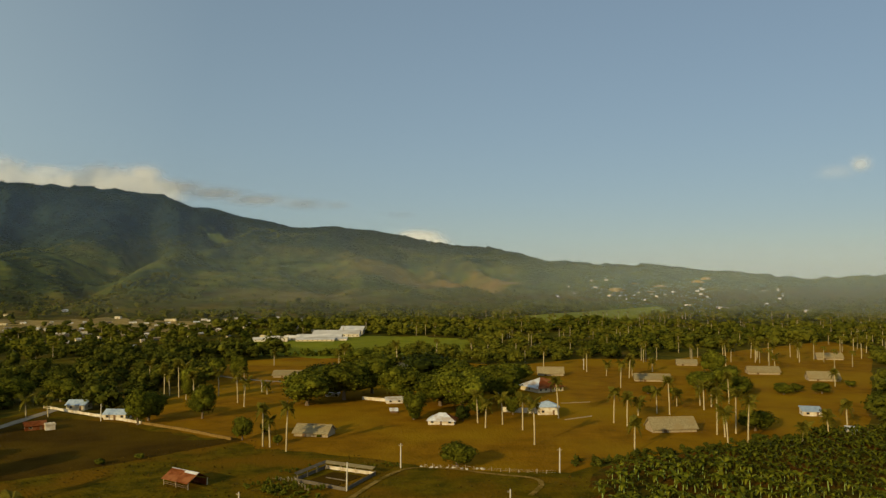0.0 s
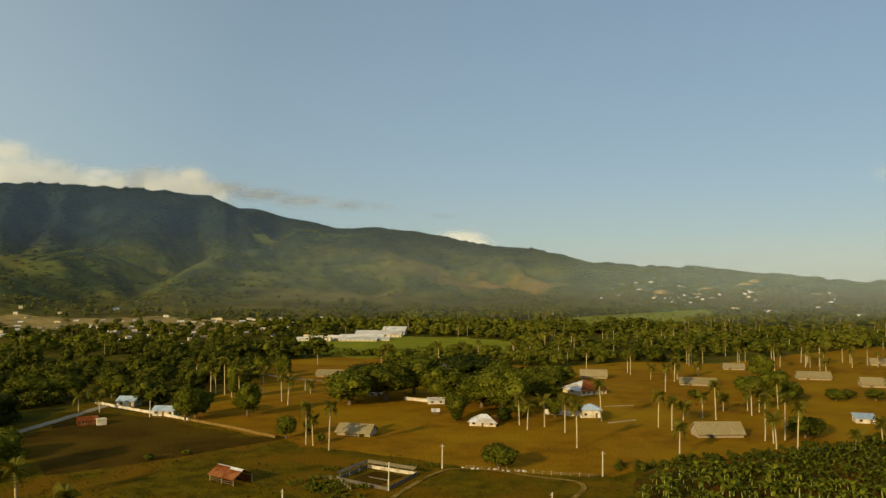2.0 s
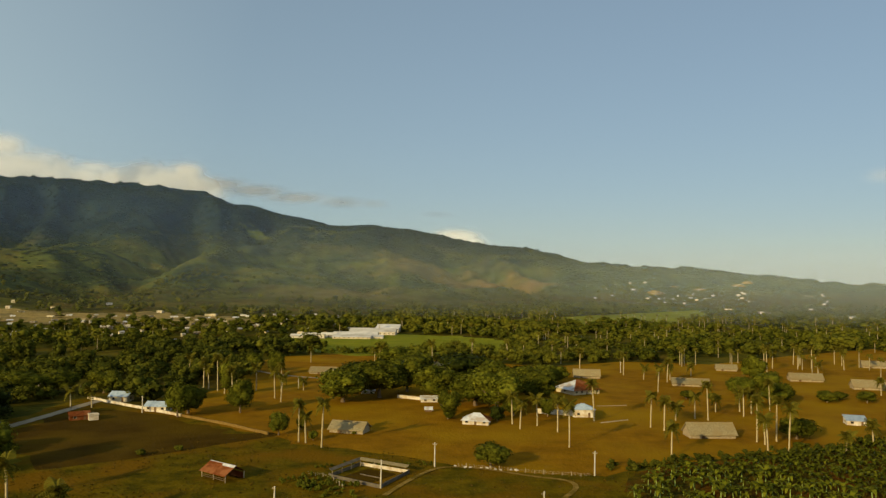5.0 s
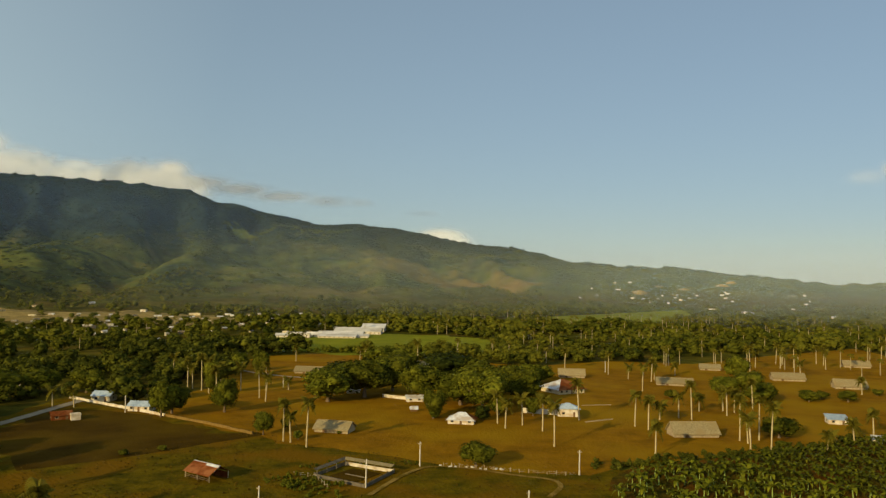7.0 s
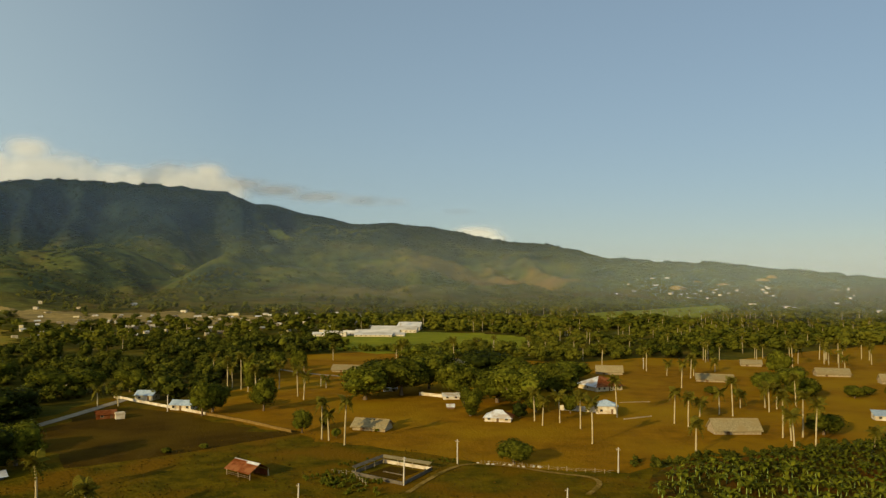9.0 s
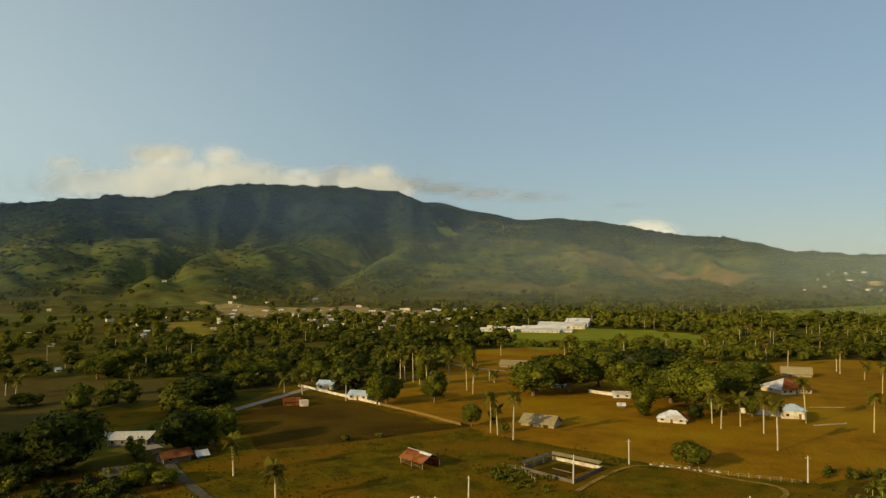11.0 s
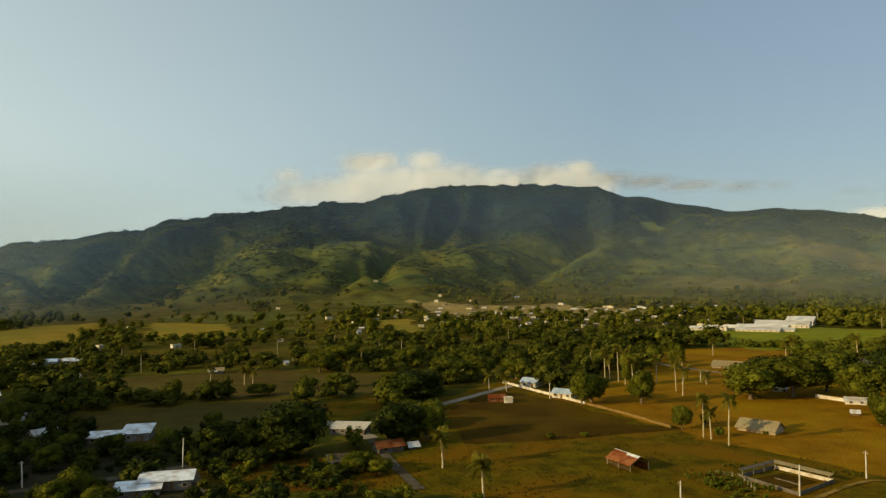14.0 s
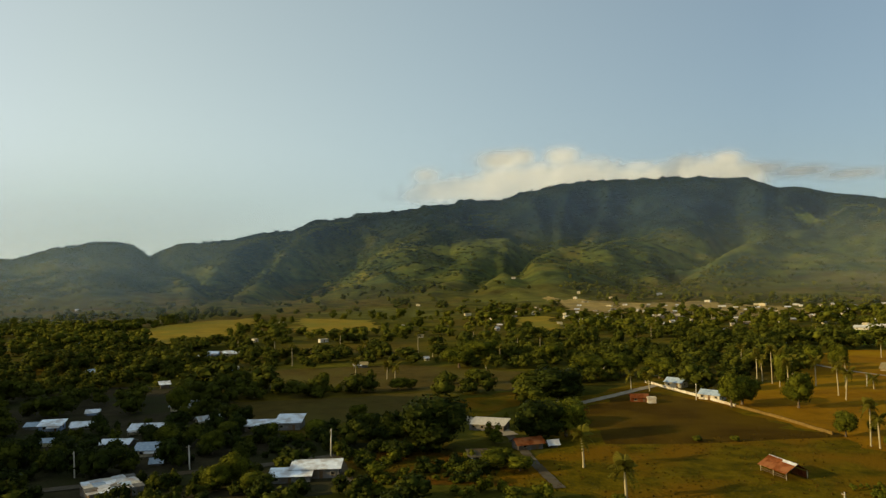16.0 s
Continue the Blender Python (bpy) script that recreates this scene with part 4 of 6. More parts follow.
def plant_bananas():
    r = random.Random(11)
    xs, ys = [p[0] for p in BANANAS], [p[1] for p in BANANAS]
    first = None
    spots = []
    for gx in np.arange(min(xs) - 4, max(xs) + 25, 4.3):
        for gy in np.arange(min(ys) - 5, max(ys), 4.3):
            x, y = gx + r.uniform(-1.3, 1.3), gy + r.uniform(-1.3, 1.3)
            if bool(inside(np.array(x), np.array(y), BANANAS)) or (x > 112 and 200 < y < 265 + (x - 115) and x < 160):
                spots.append((x, y))
    spots.sort(key=lambda p: math.hypot(*p))
    for x, y in spots[:210]:
        m = pose(x, y, 0, r.uniform(-6, 6), r.uniform(-6, 6), r.uniform(0, 360)) @ Matrix.Scale(r.choice((0.6, 0.85, 1.0, 1.15, 1.5)) * r.uniform(0.9, 1.1), 4)
        if first is None:
            first = banana_plant()
            first.matrix_basis = m
        else:
            copy_thing(first, m).matrix_basis = m
    co, fs, k = [], [], 0
    leaves = [(np.array([v.co[:] for v in me.vertices]), np.array([p.vertices[:] for p in me.polygons])) for me in BANANA_LEAVES]
    for x, y in spots[210:]:
        size = r.uniform(0.8, 1.4)
        for i in range(9):
            m = pose(x, y, 1.9 * size, 0, -12 + 9 * (i % 3), i * 137.5 + r.uniform(0, 60)) @ Matrix.Scale(size * (0.8 + 0.06 * (i % 5)), 4)
            v, f = leaves[i % 2]
            co.append(v @ np.array(m.to_3x3()).T + np.array(m.translation))
            fs.append(f + k)
            k += len(v)
    if co:
        tagged(new("banana_plants", array_mesh("banana_plants", np.concatenate(co), np.concatenate(fs), M_BANANA)), "dense green banana plants of the farther rows", "banana plants", kind="stuff")


plant_bananas()


# spots of small town houses
TOWN = []
tr = random.Random(41)
for _ in range(600):
    a, r = radians(tr.triangular(4, 46, 24)), tr.uniform(800, 1180)
    x, y = -math.sin(a) * r, math.cos(a) * r
    if len(TOWN) < 92 and not any(math.hypot(x - p[0], y - p[1]) < 19 for p in TOWN + HOUSES_FAR + HOUSES_TOWN + [(-155, 790), (-130, 790), (-185, 760), (-120, 830), (-105, 840)]) and not any(bool(inside(np.array(x), np.array(y), p)) for p in (GREEN_A, DRY_C)):
        TOWN.append((x, y, tr.choice((4.0, 5.0, 6.0, 8.5)) * tr.uniform(0.85, 1.15), tr.uniform(2.4, 3.3)))


# ---- woods, hedges and brush too many to count ----
def scatter(name, spots, kinds, material, label, category, trunk=True):
    """Many plants in one mesh. spots: rows of x, y, z, height, width."""
    r = random.Random(len(name))
    vs, fs, k = [], [], 0
    for i, (x, y, z, h, w) in enumerate(spots):
        v, f = kinds[i % len(kinds)]
        a = r.uniform(0, 6.283)
        c, s = math.cos(a), math.sin(a)
        vs.append(np.stack([(v[:, 0] * c - v[:, 1] * s) * w + x, (v[:, 0] * s + v[:, 1] * c) * w + y, (v[:, 2] + 0.46) * h + z], -1))
        fs.append(f + k)
        k += len(v)
    ob = new(name, array_mesh(name, np.concatenate(vs), np.concatenate(fs), material))
    return tagged(ob, label, category, kind="stuff")


FIELDS = [FIELD_EAST, FIELD_FRONT, FIELD_WEST_A, FIELD_WEST_B, FIELD_WEST_C, DRY_A, DRY_B, DRY_C, DRY_F, GREEN_A, GREEN_B, GRASS_FRONT, GRASS_VERGE, BANANAS]
KEEP = [(x, y, w) for table in (BARNS, HOUSES_MIDDLE, ROOFS_WEST, HOUSES_FAR, HOUSES_TOWN, TOWN, EAST_HOUSES, ROADSIDE) for x, y, w, h in table] + [(-142, 790, 92), (-195, 755, 34), (-41, 238, 14)]


def free_spots(az0, az1, r0, r1, step, seed, density, sight=30):
    """Jittered spots clear of fields, roads and houses and of the strip in front of each house."""
    g = np.random.default_rng(seed)
    lim = r1
    gx, gy = np.meshgrid(np.arange(-lim, lim, step), np.arange(0, lim, step))
    x = gx.ravel() + g.uniform(-0.45, 0.45, gx.size) * step
    y = gy.ravel() + g.uniform(-0.45, 0.45, gx.size) * step
    r, az = np.hypot(x, y), np.degrees(np.arctan2(-x, y))
    ok = (r > r0) & (r < r1) & (az > az0) & (az < az1)
    x, y, r, az = x[ok], y[ok], r[ok], az[ok]
    ok = g.uniform(0, 1, x.size) < density(x, y, r, az)
    for poly in FIELDS:
        ok &= ~inside(x, y, poly)
    for hx, hy, w in KEEP:
        hr = math.hypot(hx, hy)
        ux, uy = hx / hr, hy / hr
        along, side = x * ux + y * uy - hr, np.abs(-x * uy + y * ux)
        clear = sight * (hr / 400) if hr < 600 or w > 30 else 34.0
        ok &= ~((side < w * 0.5 + 2.5) & (along > -clear - 4) & (along < w * 0.6 + 4))
    for line in (ROAD_A, ROAD_B, ROAD_C, ROAD_D, ROAD_W, LANE_N):
        for (x0, y0), (x1, y1) in zip(line, line[1:]):
            t = np.clip(((x - x0) * (x1 - x0) + (y - y0) * (y1 - y0)) / ((x1 - x0) ** 2 + (y1 - y0) ** 2), 0, 1)
            ok &= np.hypot(x - x0 - t * (x1 - x0), y - y0 - t * (y1 - y0)) > 6
    return x[ok], y[ok], g


def rows(x, y, g, h0, h1, wide=1.0):
    z = terrain(x, y)
    h = g.uniform(h0, h1, x.size) * (1 + 0.3 * vnoise(x * 0.02, y * 0.02, 12)) * (1 + 0.35 * vnoise(x * 0.11, y * 0.11, 15))
    return list(zip(x, y, z - 0.3, h, h * g.uniform(0.8, 1.35, x.size) * wide))


def clumpy(lo, hi, scale, seed):
    return lambda x, y, r, az: np.clip(lo + (hi - lo) * (0.5 + 0.9 * vnoise(x * scale, y * scale, seed)), 0, 1)


kr = random.Random(21)
MID = [crown_arrays(kr, 8, 270, 0.105, 0.95, False, 0.76) for _ in range(6)]
FAR = [crown_arrays(kr, 5, 56, 0.175, 0.95, False, 0.8) for _ in range(6)]
x, y, g = free_spots(-42, 82, 330, 700, 10.8, 1, lambda x, y, r, az: np.where(az > 56, 0.8, 0.9) * np.where((az > 35) & (az < 56) & (r > 560), 0.45, 1) * clumpy(0.15, 1.0, 0.02, 3)(x, y, r, az))
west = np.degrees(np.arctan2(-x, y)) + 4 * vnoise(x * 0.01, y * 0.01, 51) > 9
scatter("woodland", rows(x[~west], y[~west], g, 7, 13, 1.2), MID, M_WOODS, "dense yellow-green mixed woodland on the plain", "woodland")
scatter("woodland", rows(x[west], y[west], g, 7, 13, 1.2), MID, M_WOODS_DIM, "dense green woodland on the plain, dimmer light put into its leaf colour", "woodland")
x, y, g = free_spots(-42, 82, 700, 1500, 13.2, 2, lambda x, y, r, az: clumpy(0.12, 1.0, 0.012, 5)(x, y, r, az) * np.where(az > 8, np.clip((1300 - r) / 300, 0.22, 1), 1) * np.where((az > 34) & (az < 62), 0.35, 1) * np.where(inside(x, y, DRY_D) | inside(x, y, DRY_E), 0.3, 1))
scatter("woodland", rows(x, y, g, 6.5, 13, 1.35), FAR, M_WOODS, "distant green woodland reaching to the hills", "woodland")
THIN = [crown_arrays(kr, 3, 24, 0.26, 0.95, False, 0.8) for _ in range(6)]


def patches(x, y, r, az):
    """Thickets in patches; closed woods on the far plain, thinning out up the slopes."""
    n = vnoise(x * 0.0045, y * 0.0045, 6) + 0.6 * vnoise(x * 0.014, y * 0.014, 7)
    return np.where(az > 2, np.clip(n * 1.6 - 0.05, 0.01, 0.6), np.clip(n + 0.5, 0.1, 0.8)) * np.clip((2600 - r) / 700, 0, 1)


x, y, g = free_spots(-42, 82, 1500, 2600, 17.0, 3, patches)
scatter("hillside_trees", rows(x, y, g, 5, 9, 1.7), THIN, M_WOODS, "thickets scattered over the foothills", "woodland")


def slope_forest():
    """Closed forest on the upper slopes and in patches lower down: one lumpy crown a clump."""
    g = np.random.default_rng(29)
    n = 54000
    az, r = np.radians(g.uniform(-34, 80, n)), np.sqrt(g.uniform(1900 ** 2, 4300 ** 2, n))
    x, y = -np.sin(az) * r, np.cos(az) * r
    z = terrain(x, y)
    p = 0.55 * vnoise(x * 0.0028, y * 0.0028, 41) + 0.45 * vnoise(x * 0.008, y * 0.008, 42)
    keep = g.uniform(0, 1, n) < np.clip(0.10 + 0.5 * np.clip((np.degrees(az) - 30) / 12, 0, 1) + 1.1 * p + np.clip((z - 120) / 140, 0, 0.75), 0.04, 0.9)
    keep &= ~((np.degrees(az) < 2) & (z < 25))
    for (cx, cy, cz), radius, tone in CLEARINGS:
        keep &= (np.hypot(x - cx, y - cy) > max(radius * 0.75, 62)) | (g.uniform(0, 1, n) < 0.12)
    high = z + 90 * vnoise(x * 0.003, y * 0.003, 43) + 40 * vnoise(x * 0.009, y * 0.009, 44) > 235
    for part_of, material, label in ((keep & ~high, M_FOREST, "olive green forest patches over the lower mountain slopes"), (keep & high, M_FOREST_SHADED, "closed forest over the mountain top, cloud shade put into its colour")):
        px, py, pz = x[part_of], y[part_of], z[part_of]
        m, k = len(px), len(ICO)
        w, h = g.uniform(10, 24, m), g.uniform(2.5, 5.5, m)
        jit = g.uniform(0.80, 1.18, (m, k, 1))
        co = ICO[None] * jit * np.stack([w / 2, w / 2, h * 0.6], -1)[:, None, :] + np.stack([px, py, pz + h * 0.1], -1)[:, None, :]
        f = ICO_F[None] + (np.arange(m) * k)[:, None, None]
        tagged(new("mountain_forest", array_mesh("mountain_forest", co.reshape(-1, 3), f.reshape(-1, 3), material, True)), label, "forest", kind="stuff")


slope_forest()
x, y, g = free_spots(46, 82, 150, 340, 5.4, 4, lambda x, y, r, az: 0.55 + 0.4 * (vnoise(x * 0.03, y * 0.03, 19) > -0.1), 15)
brush = rows(x, y, g, 3.5, 9.0, 1.05)
scatter("village_brush", brush[::3], MID, M_WOODS_DIM, "green leafy trees and brush between village houses", "shrubs")
# darker leaves here paint in the dim left side of the view
scatter("village_trees", [q for i, q in enumerate(brush) if i % 3], MID, M_LEAF_DARK, "dense trees around village houses, dimmer light put into their dark leaves", "trees")


x, y, g = free_spots(30, 50, 195, 335, 8.0, 14, lambda x, y, r, az: 0.25 + 0.4 * (vnoise(x * 0.04, y * 0.04, 23) > 0), 8)
scatter("roadside_brush", rows(x, y, g, 1.8, 6, 1.2), MID, M_LEAF, "green brush and small trees near the road", "shrubs")


def hedge(line, h, w, label, leaf=None):
    """Shrubs growing along a line, joined."""
    r = random.Random(int(abs(line[0][0])))
    spots = []
    for (ax, ay), (bx, by) in zip(line, line[1:]):
        n = int(math.hypot(bx - ax, by - ay) / max(1.9, h * 0.7))
        for i in range(n):
            for k in range(2):
                t = (i + r.random()) / n
                spots.append((ax + (bx - ax) * t + r.gauss(0, w), ay + (by - ay) * t + r.gauss(0, w), -0.1, h * r.uniform(0.5, 1.3), h * r.uniform(0.7, 1.4)))
    return scatter("hedge", spots, MID, leaf or M_LEAF, label, "hedge")


bg = np.random.default_rng(63)
bx, by = bg.uniform(-206, -132, 420), bg.uniform(134, 186, 420)
ok = inside(bx, by, GRASS_VERGE) & (vnoise(bx * 0.07, by * 0.07, 61) > -0.15)
bx, by = bx[ok][:90], by[ok][:90]
scatter("verge_bushes", rows(bx[::2], by[::2], bg, 1.2, 4.2, 1.3), MID, M_LEAF, "green bushes on a rough plot beside the road", "shrubs")
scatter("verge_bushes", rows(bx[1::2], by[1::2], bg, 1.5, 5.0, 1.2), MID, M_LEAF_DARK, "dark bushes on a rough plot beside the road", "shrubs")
hedge(HEDGE_A, 3.2, 2.0, "straggling light green hedge between brown fields")
hedge(HEDGE_B, 3.4, 2.4, "thick dark green hedge behind the street")
for line in ([(-61.4, 223.1), (-52.4, 214.4), (-42.7, 210.5)], [(-57.4, 217.9), (-48.5, 211.5), (-40.7, 206.6)], [(-58.2, 224.2), (-50.4, 217.3), (-43.6, 214.4)]):
    hedge(line, 1.7, 2.2, "lush dark green weeds beside the pen")
hedge([(-57.7, 237.7), (-38.5, 244.6), (-21.2, 246.5)], 1.1, 1.5, "low green weeds behind the pen")
for line in GREEN_HEDGES:
    hedge(line, 6.0, 2.6, "rounded green trees along the pasture edge")
hedge(BARN_BUSHES, 2.4, 0.7, "dark green bushes in front of a barn")
hedge([(36, 246), (60, 258), (100, 275), (150, 305)], 2.4, 2.6, "dark green brush at the edge of the banana plants", M_WOODS_DIM)


def far_palms():
    """Palm tops over the woods, too many to count."""
    r = random.Random(77)
    s = Solid()
    crown = Solid()
    spots = []
    for az0, az1, r0, r1, n in ((-32, 4, 560, 1250, 260), (4, 32, 620, 900, 30), (36, 60, 420, 640, 14)):
        for _ in range(n):
            a, d = radians(r.uniform(az0, az1)), r.uniform(r0, r1)
            x, y = -math.sin(a) * d, math.cos(a) * d
            if not any(bool(inside(np.array(x), np.array(y), p)) for p in (GREEN_A, FIELD_WEST_A, DRY_A, DRY_B)):
                spots.append((x, y, r.uniform(10, 15)))
    for x, y, h in spots:
        z = height(x, y)
        s.tube([(x, y, z - 0.4), (x, y, z + h * 0.5), (x, y, z + h - 1.5)], [0.34, 0.32, 0.24], 5)
        for i in range(13):
            a, e = i * 2.4, (0.9, 0.35, -0.35)[i % 3]
            u = Vector((math.cos(a), math.sin(a), 0))
            v = Vector((-math.sin(a), math.cos(a), 0))
            p0 = Vector((x, y, z + h - 1.4))
            p1 = p0 + u * 1.7 + Vector((0, 0, 1.5 * e + 0.5))
            p2 = p0 + u * 2.9 + Vector((0, 0, 1.5 * e - 0.9))
            crown.add([p0, p1 + v * 0.75, p2, p1 - v * 0.75], [(0, 1, 2, 3)])
    root = tagged(new("distant_palms"), "pale-trunked palms rising out of distant woods", "palm trees", kind="stuff")
    part("trunks", s, M_BARK_FAR, root)
    part("crowns", crown, M_FROND, root)


far_palms()


# ---- buildings ----
def facing(x, y, turn=0.0):
    """The pose of a thing at x, y whose local -y side looks towards the hovering aircraft, turned by so many degrees."""
    return pose(x, y, height(x, y), 0, 0, math.degrees(math.atan2(-x, y)) + turn)


def window_at(parent, x, y, z, w, h, side, pane=None):
    """A window: frame proud of the wall, dark pane set in it. side: 0 front, 1 right, 2 back, 3 left."""
    s = Solid()
    for dx, dz, ww, hh in ((0, -h / 2 - 0.06, w + 0.24, 0.12), (0, h / 2 - 0.06, w + 0.24, 0.12), (-w / 2 - 0.06, -h / 2, 0.12, h), (w / 2 + 0.06, -h / 2, 0.12, h)):
        s.box(dx, -0.05, dz, ww, 0.12, hh)
    fr = part("window", s, M_PLANK, parent)
    fr.matrix_local = pose(x, y, z, 0, 0, side * 90)
    part("pane", Solid().box(0, -0.012, -h / 2 + 0.06, w, 0.02, h - 0.12), pane or M_DARK, fr, "dark pane")


def house(name, x, y, w, d, h, turn, roof, roof_mats, wall_mat, label, category="house", group="", windows=True, eave=0.5, wall_part=0.62, far=False, lean=0.0):
    """A small building: four walls, roof of the given form, door and windows."""
    root = new(name)
    root.matrix_basis = facing(x, y, turn)
    hw = h * wall_part if roof != "flat" else h - 0.25
    t = 0.2
    part("wall", Solid().box(0, -d / 2 + t / 2, -0.6, w, t, hw + 0.6), wall_mat, root)
    part("wall", Solid().box(0, d / 2 - t / 2, -0.6, w, t, hw + 0.6), wall_mat, root)
    part("wall", Solid().box(-w / 2 + t / 2, 0, -0.6, t, d - 2 * t, hw + 0.6), wall_mat, root)
    part("wall", Solid().box(w / 2 - t / 2, 0, -0.6, t, d - 2 * t, hw + 0.6), wall_mat, root)
    e, th = eave, 0.10
    k = (h - hw) / (d / 2)
    ez = hw - e * k + 0.02
    if roof == "gable":
        part("roof_slope", Solid().slab([(-w / 2 - e, -d / 2 - e, ez), (w / 2 + e, -d / 2 - e, ez), (w / 2 + e, 0, h), (-w / 2 - e, 0, h)], th), roof_mats[0], root)
        part("roof_slope", Solid().slab([(w / 2 + e, d / 2 + e, ez), (-w / 2 - e, d / 2 + e, ez), (-w / 2 - e, 0, h), (w / 2 + e, 0, h)], th), roof_mats[-1], root)
        part("ridge_cap", Solid().box(0, 0, h - 0.03, w + 2 * e + 0.1, 0.35, 0.09), roof_mats[0], root)
        for sx in (-1, 1):
            xa, xb = sx * (w / 2 - t), sx * w / 2
            tri = [(xa, -d / 2 + 0.05, hw), (xa, d / 2 - 0.05, hw), (xa, 0, h - 0.14), (xb, -d / 2 + 0.05, hw), (xb, d / 2 - 0.05, hw), (xb, 0, h - 0.14)]
            part("gable", Solid().add(tri, [(0, 1, 2), (5, 4, 3), (0, 3, 4, 1), (1, 4, 5, 2), (2, 5, 3, 0)]), wall_mat, root)
    elif roof == "hip":
        rl = max(w - d, w * 0.12) / 2
        c = [(-w / 2 - e, -d / 2 - e, ez), (w / 2 + e, -d / 2 - e, ez), (w / 2 + e, d / 2 + e, ez), (-w / 2 - e, d / 2 + e, ez)]
        a, b = (-rl, 0, h), (rl, 0, h)
        for i, q in enumerate(([c[0], c[1], b, a], [c[1], c[2], b], [c[2], c[3], a, b], [c[3], c[0], a])):
            part("roof_slope", Solid().slab(q, th), roof_mats[i % len(roof_mats)], root)
        part("ridge_cap", Solid().box(0, 0, h - 0.02, rl * 2 + 0.3, 0.3, 0.08), roof_mats[0], root)
    elif roof == "shed":
        part("roof_slope", Solid().slab([(-w / 2 - e, -d / 2 - e, hw + 0.02), (w / 2 + e, -d / 2 - e, hw + 0.02), (w / 2 + e, d / 2 + e, h + 0.1), (-w / 2 - e, d / 2 + e, h + 0.1)], th), roof_mats[0], root)
        part("wall_top", Solid().box(0, d / 2 - t / 2, hw, w, t, h - hw - 0.12), wall_mat, root)
    else:
        part("roof_slab", Solid().box(0, 0, hw, w + 0.5, d + 0.5, 0.22), roof_mats[0], root)
        for px, py, sx, sy in ((0, -d / 2, w, 0.15), (0, d / 2, w, 0.15), (-w / 2, 0, 0.15, d - 0.15), (w / 2, 0, 0.15, d - 0.15)):
            part("parapet", Solid().box(px, py, hw + 0.22, sx, sy, 0.3), wall_mat, root)
    if lean:
        # a lower lean-to roof on posts along part of the front
        lw, ly = w * 0.6, -d / 2 - 2.4
        lx = lean * (w - lw) / 2
        part("lean_to_roof", Solid().slab([(lx - lw / 2, ly, hw * 0.72), (lx + lw / 2, ly, hw * 0.72), (lx + lw / 2, -d / 2, hw * 0.97), (lx - lw / 2, -d / 2, hw * 0.97)], 0.06), roof_mats[-1] if w < 8 else M_TIN, root, "low tin lean-to roof")
        for k in (-1, 0, 1):
            part("post", Solid().box(lx + k * (lw / 2 - 0.2), ly + 0.2, -0.3, 0.12, 0.12, hw * 0.72 + 0.24), M_PLANK, root)
    if windows:
        n = max(1, int(w / (3.2 if not far else 4.5)))
        for i in range(n):
            wx = -w / 2 + w * (i + 0.5) / n
            if i == n // 2 and hw > 1.9:
                dr = part("door", Solid().box(wx, -d / 2 - 0.03, 0, 0.95, 0.08, min(2.0, hw - 0.1)).box(wx, -d / 2 - 0.045, min(2.0, hw - 0.1), 1.15, 0.10, 0.1), M_DOOR, root, "brown wooden door")
                part("handle", Solid().box(wx + 0.35, -d / 2 - 0.10, 1.0, 0.05, 0.06, 0.14), M_TIN, dr)
            elif hw > 1.6:
                window_at(root, wx, -d / 2, min(1.5, hw * 0.6), min(1.1, w / n * 0.5), min(1.0, hw * 0.45), 0)
        if not far:
            for side, sx in ((1, w / 2), (3, -w / 2)):
                window_at(root, sx, 0, min(1.5, hw * 0.6), 0.9, min(1.0, hw * 0.45), side)
    return tagged(root, label, category, group)


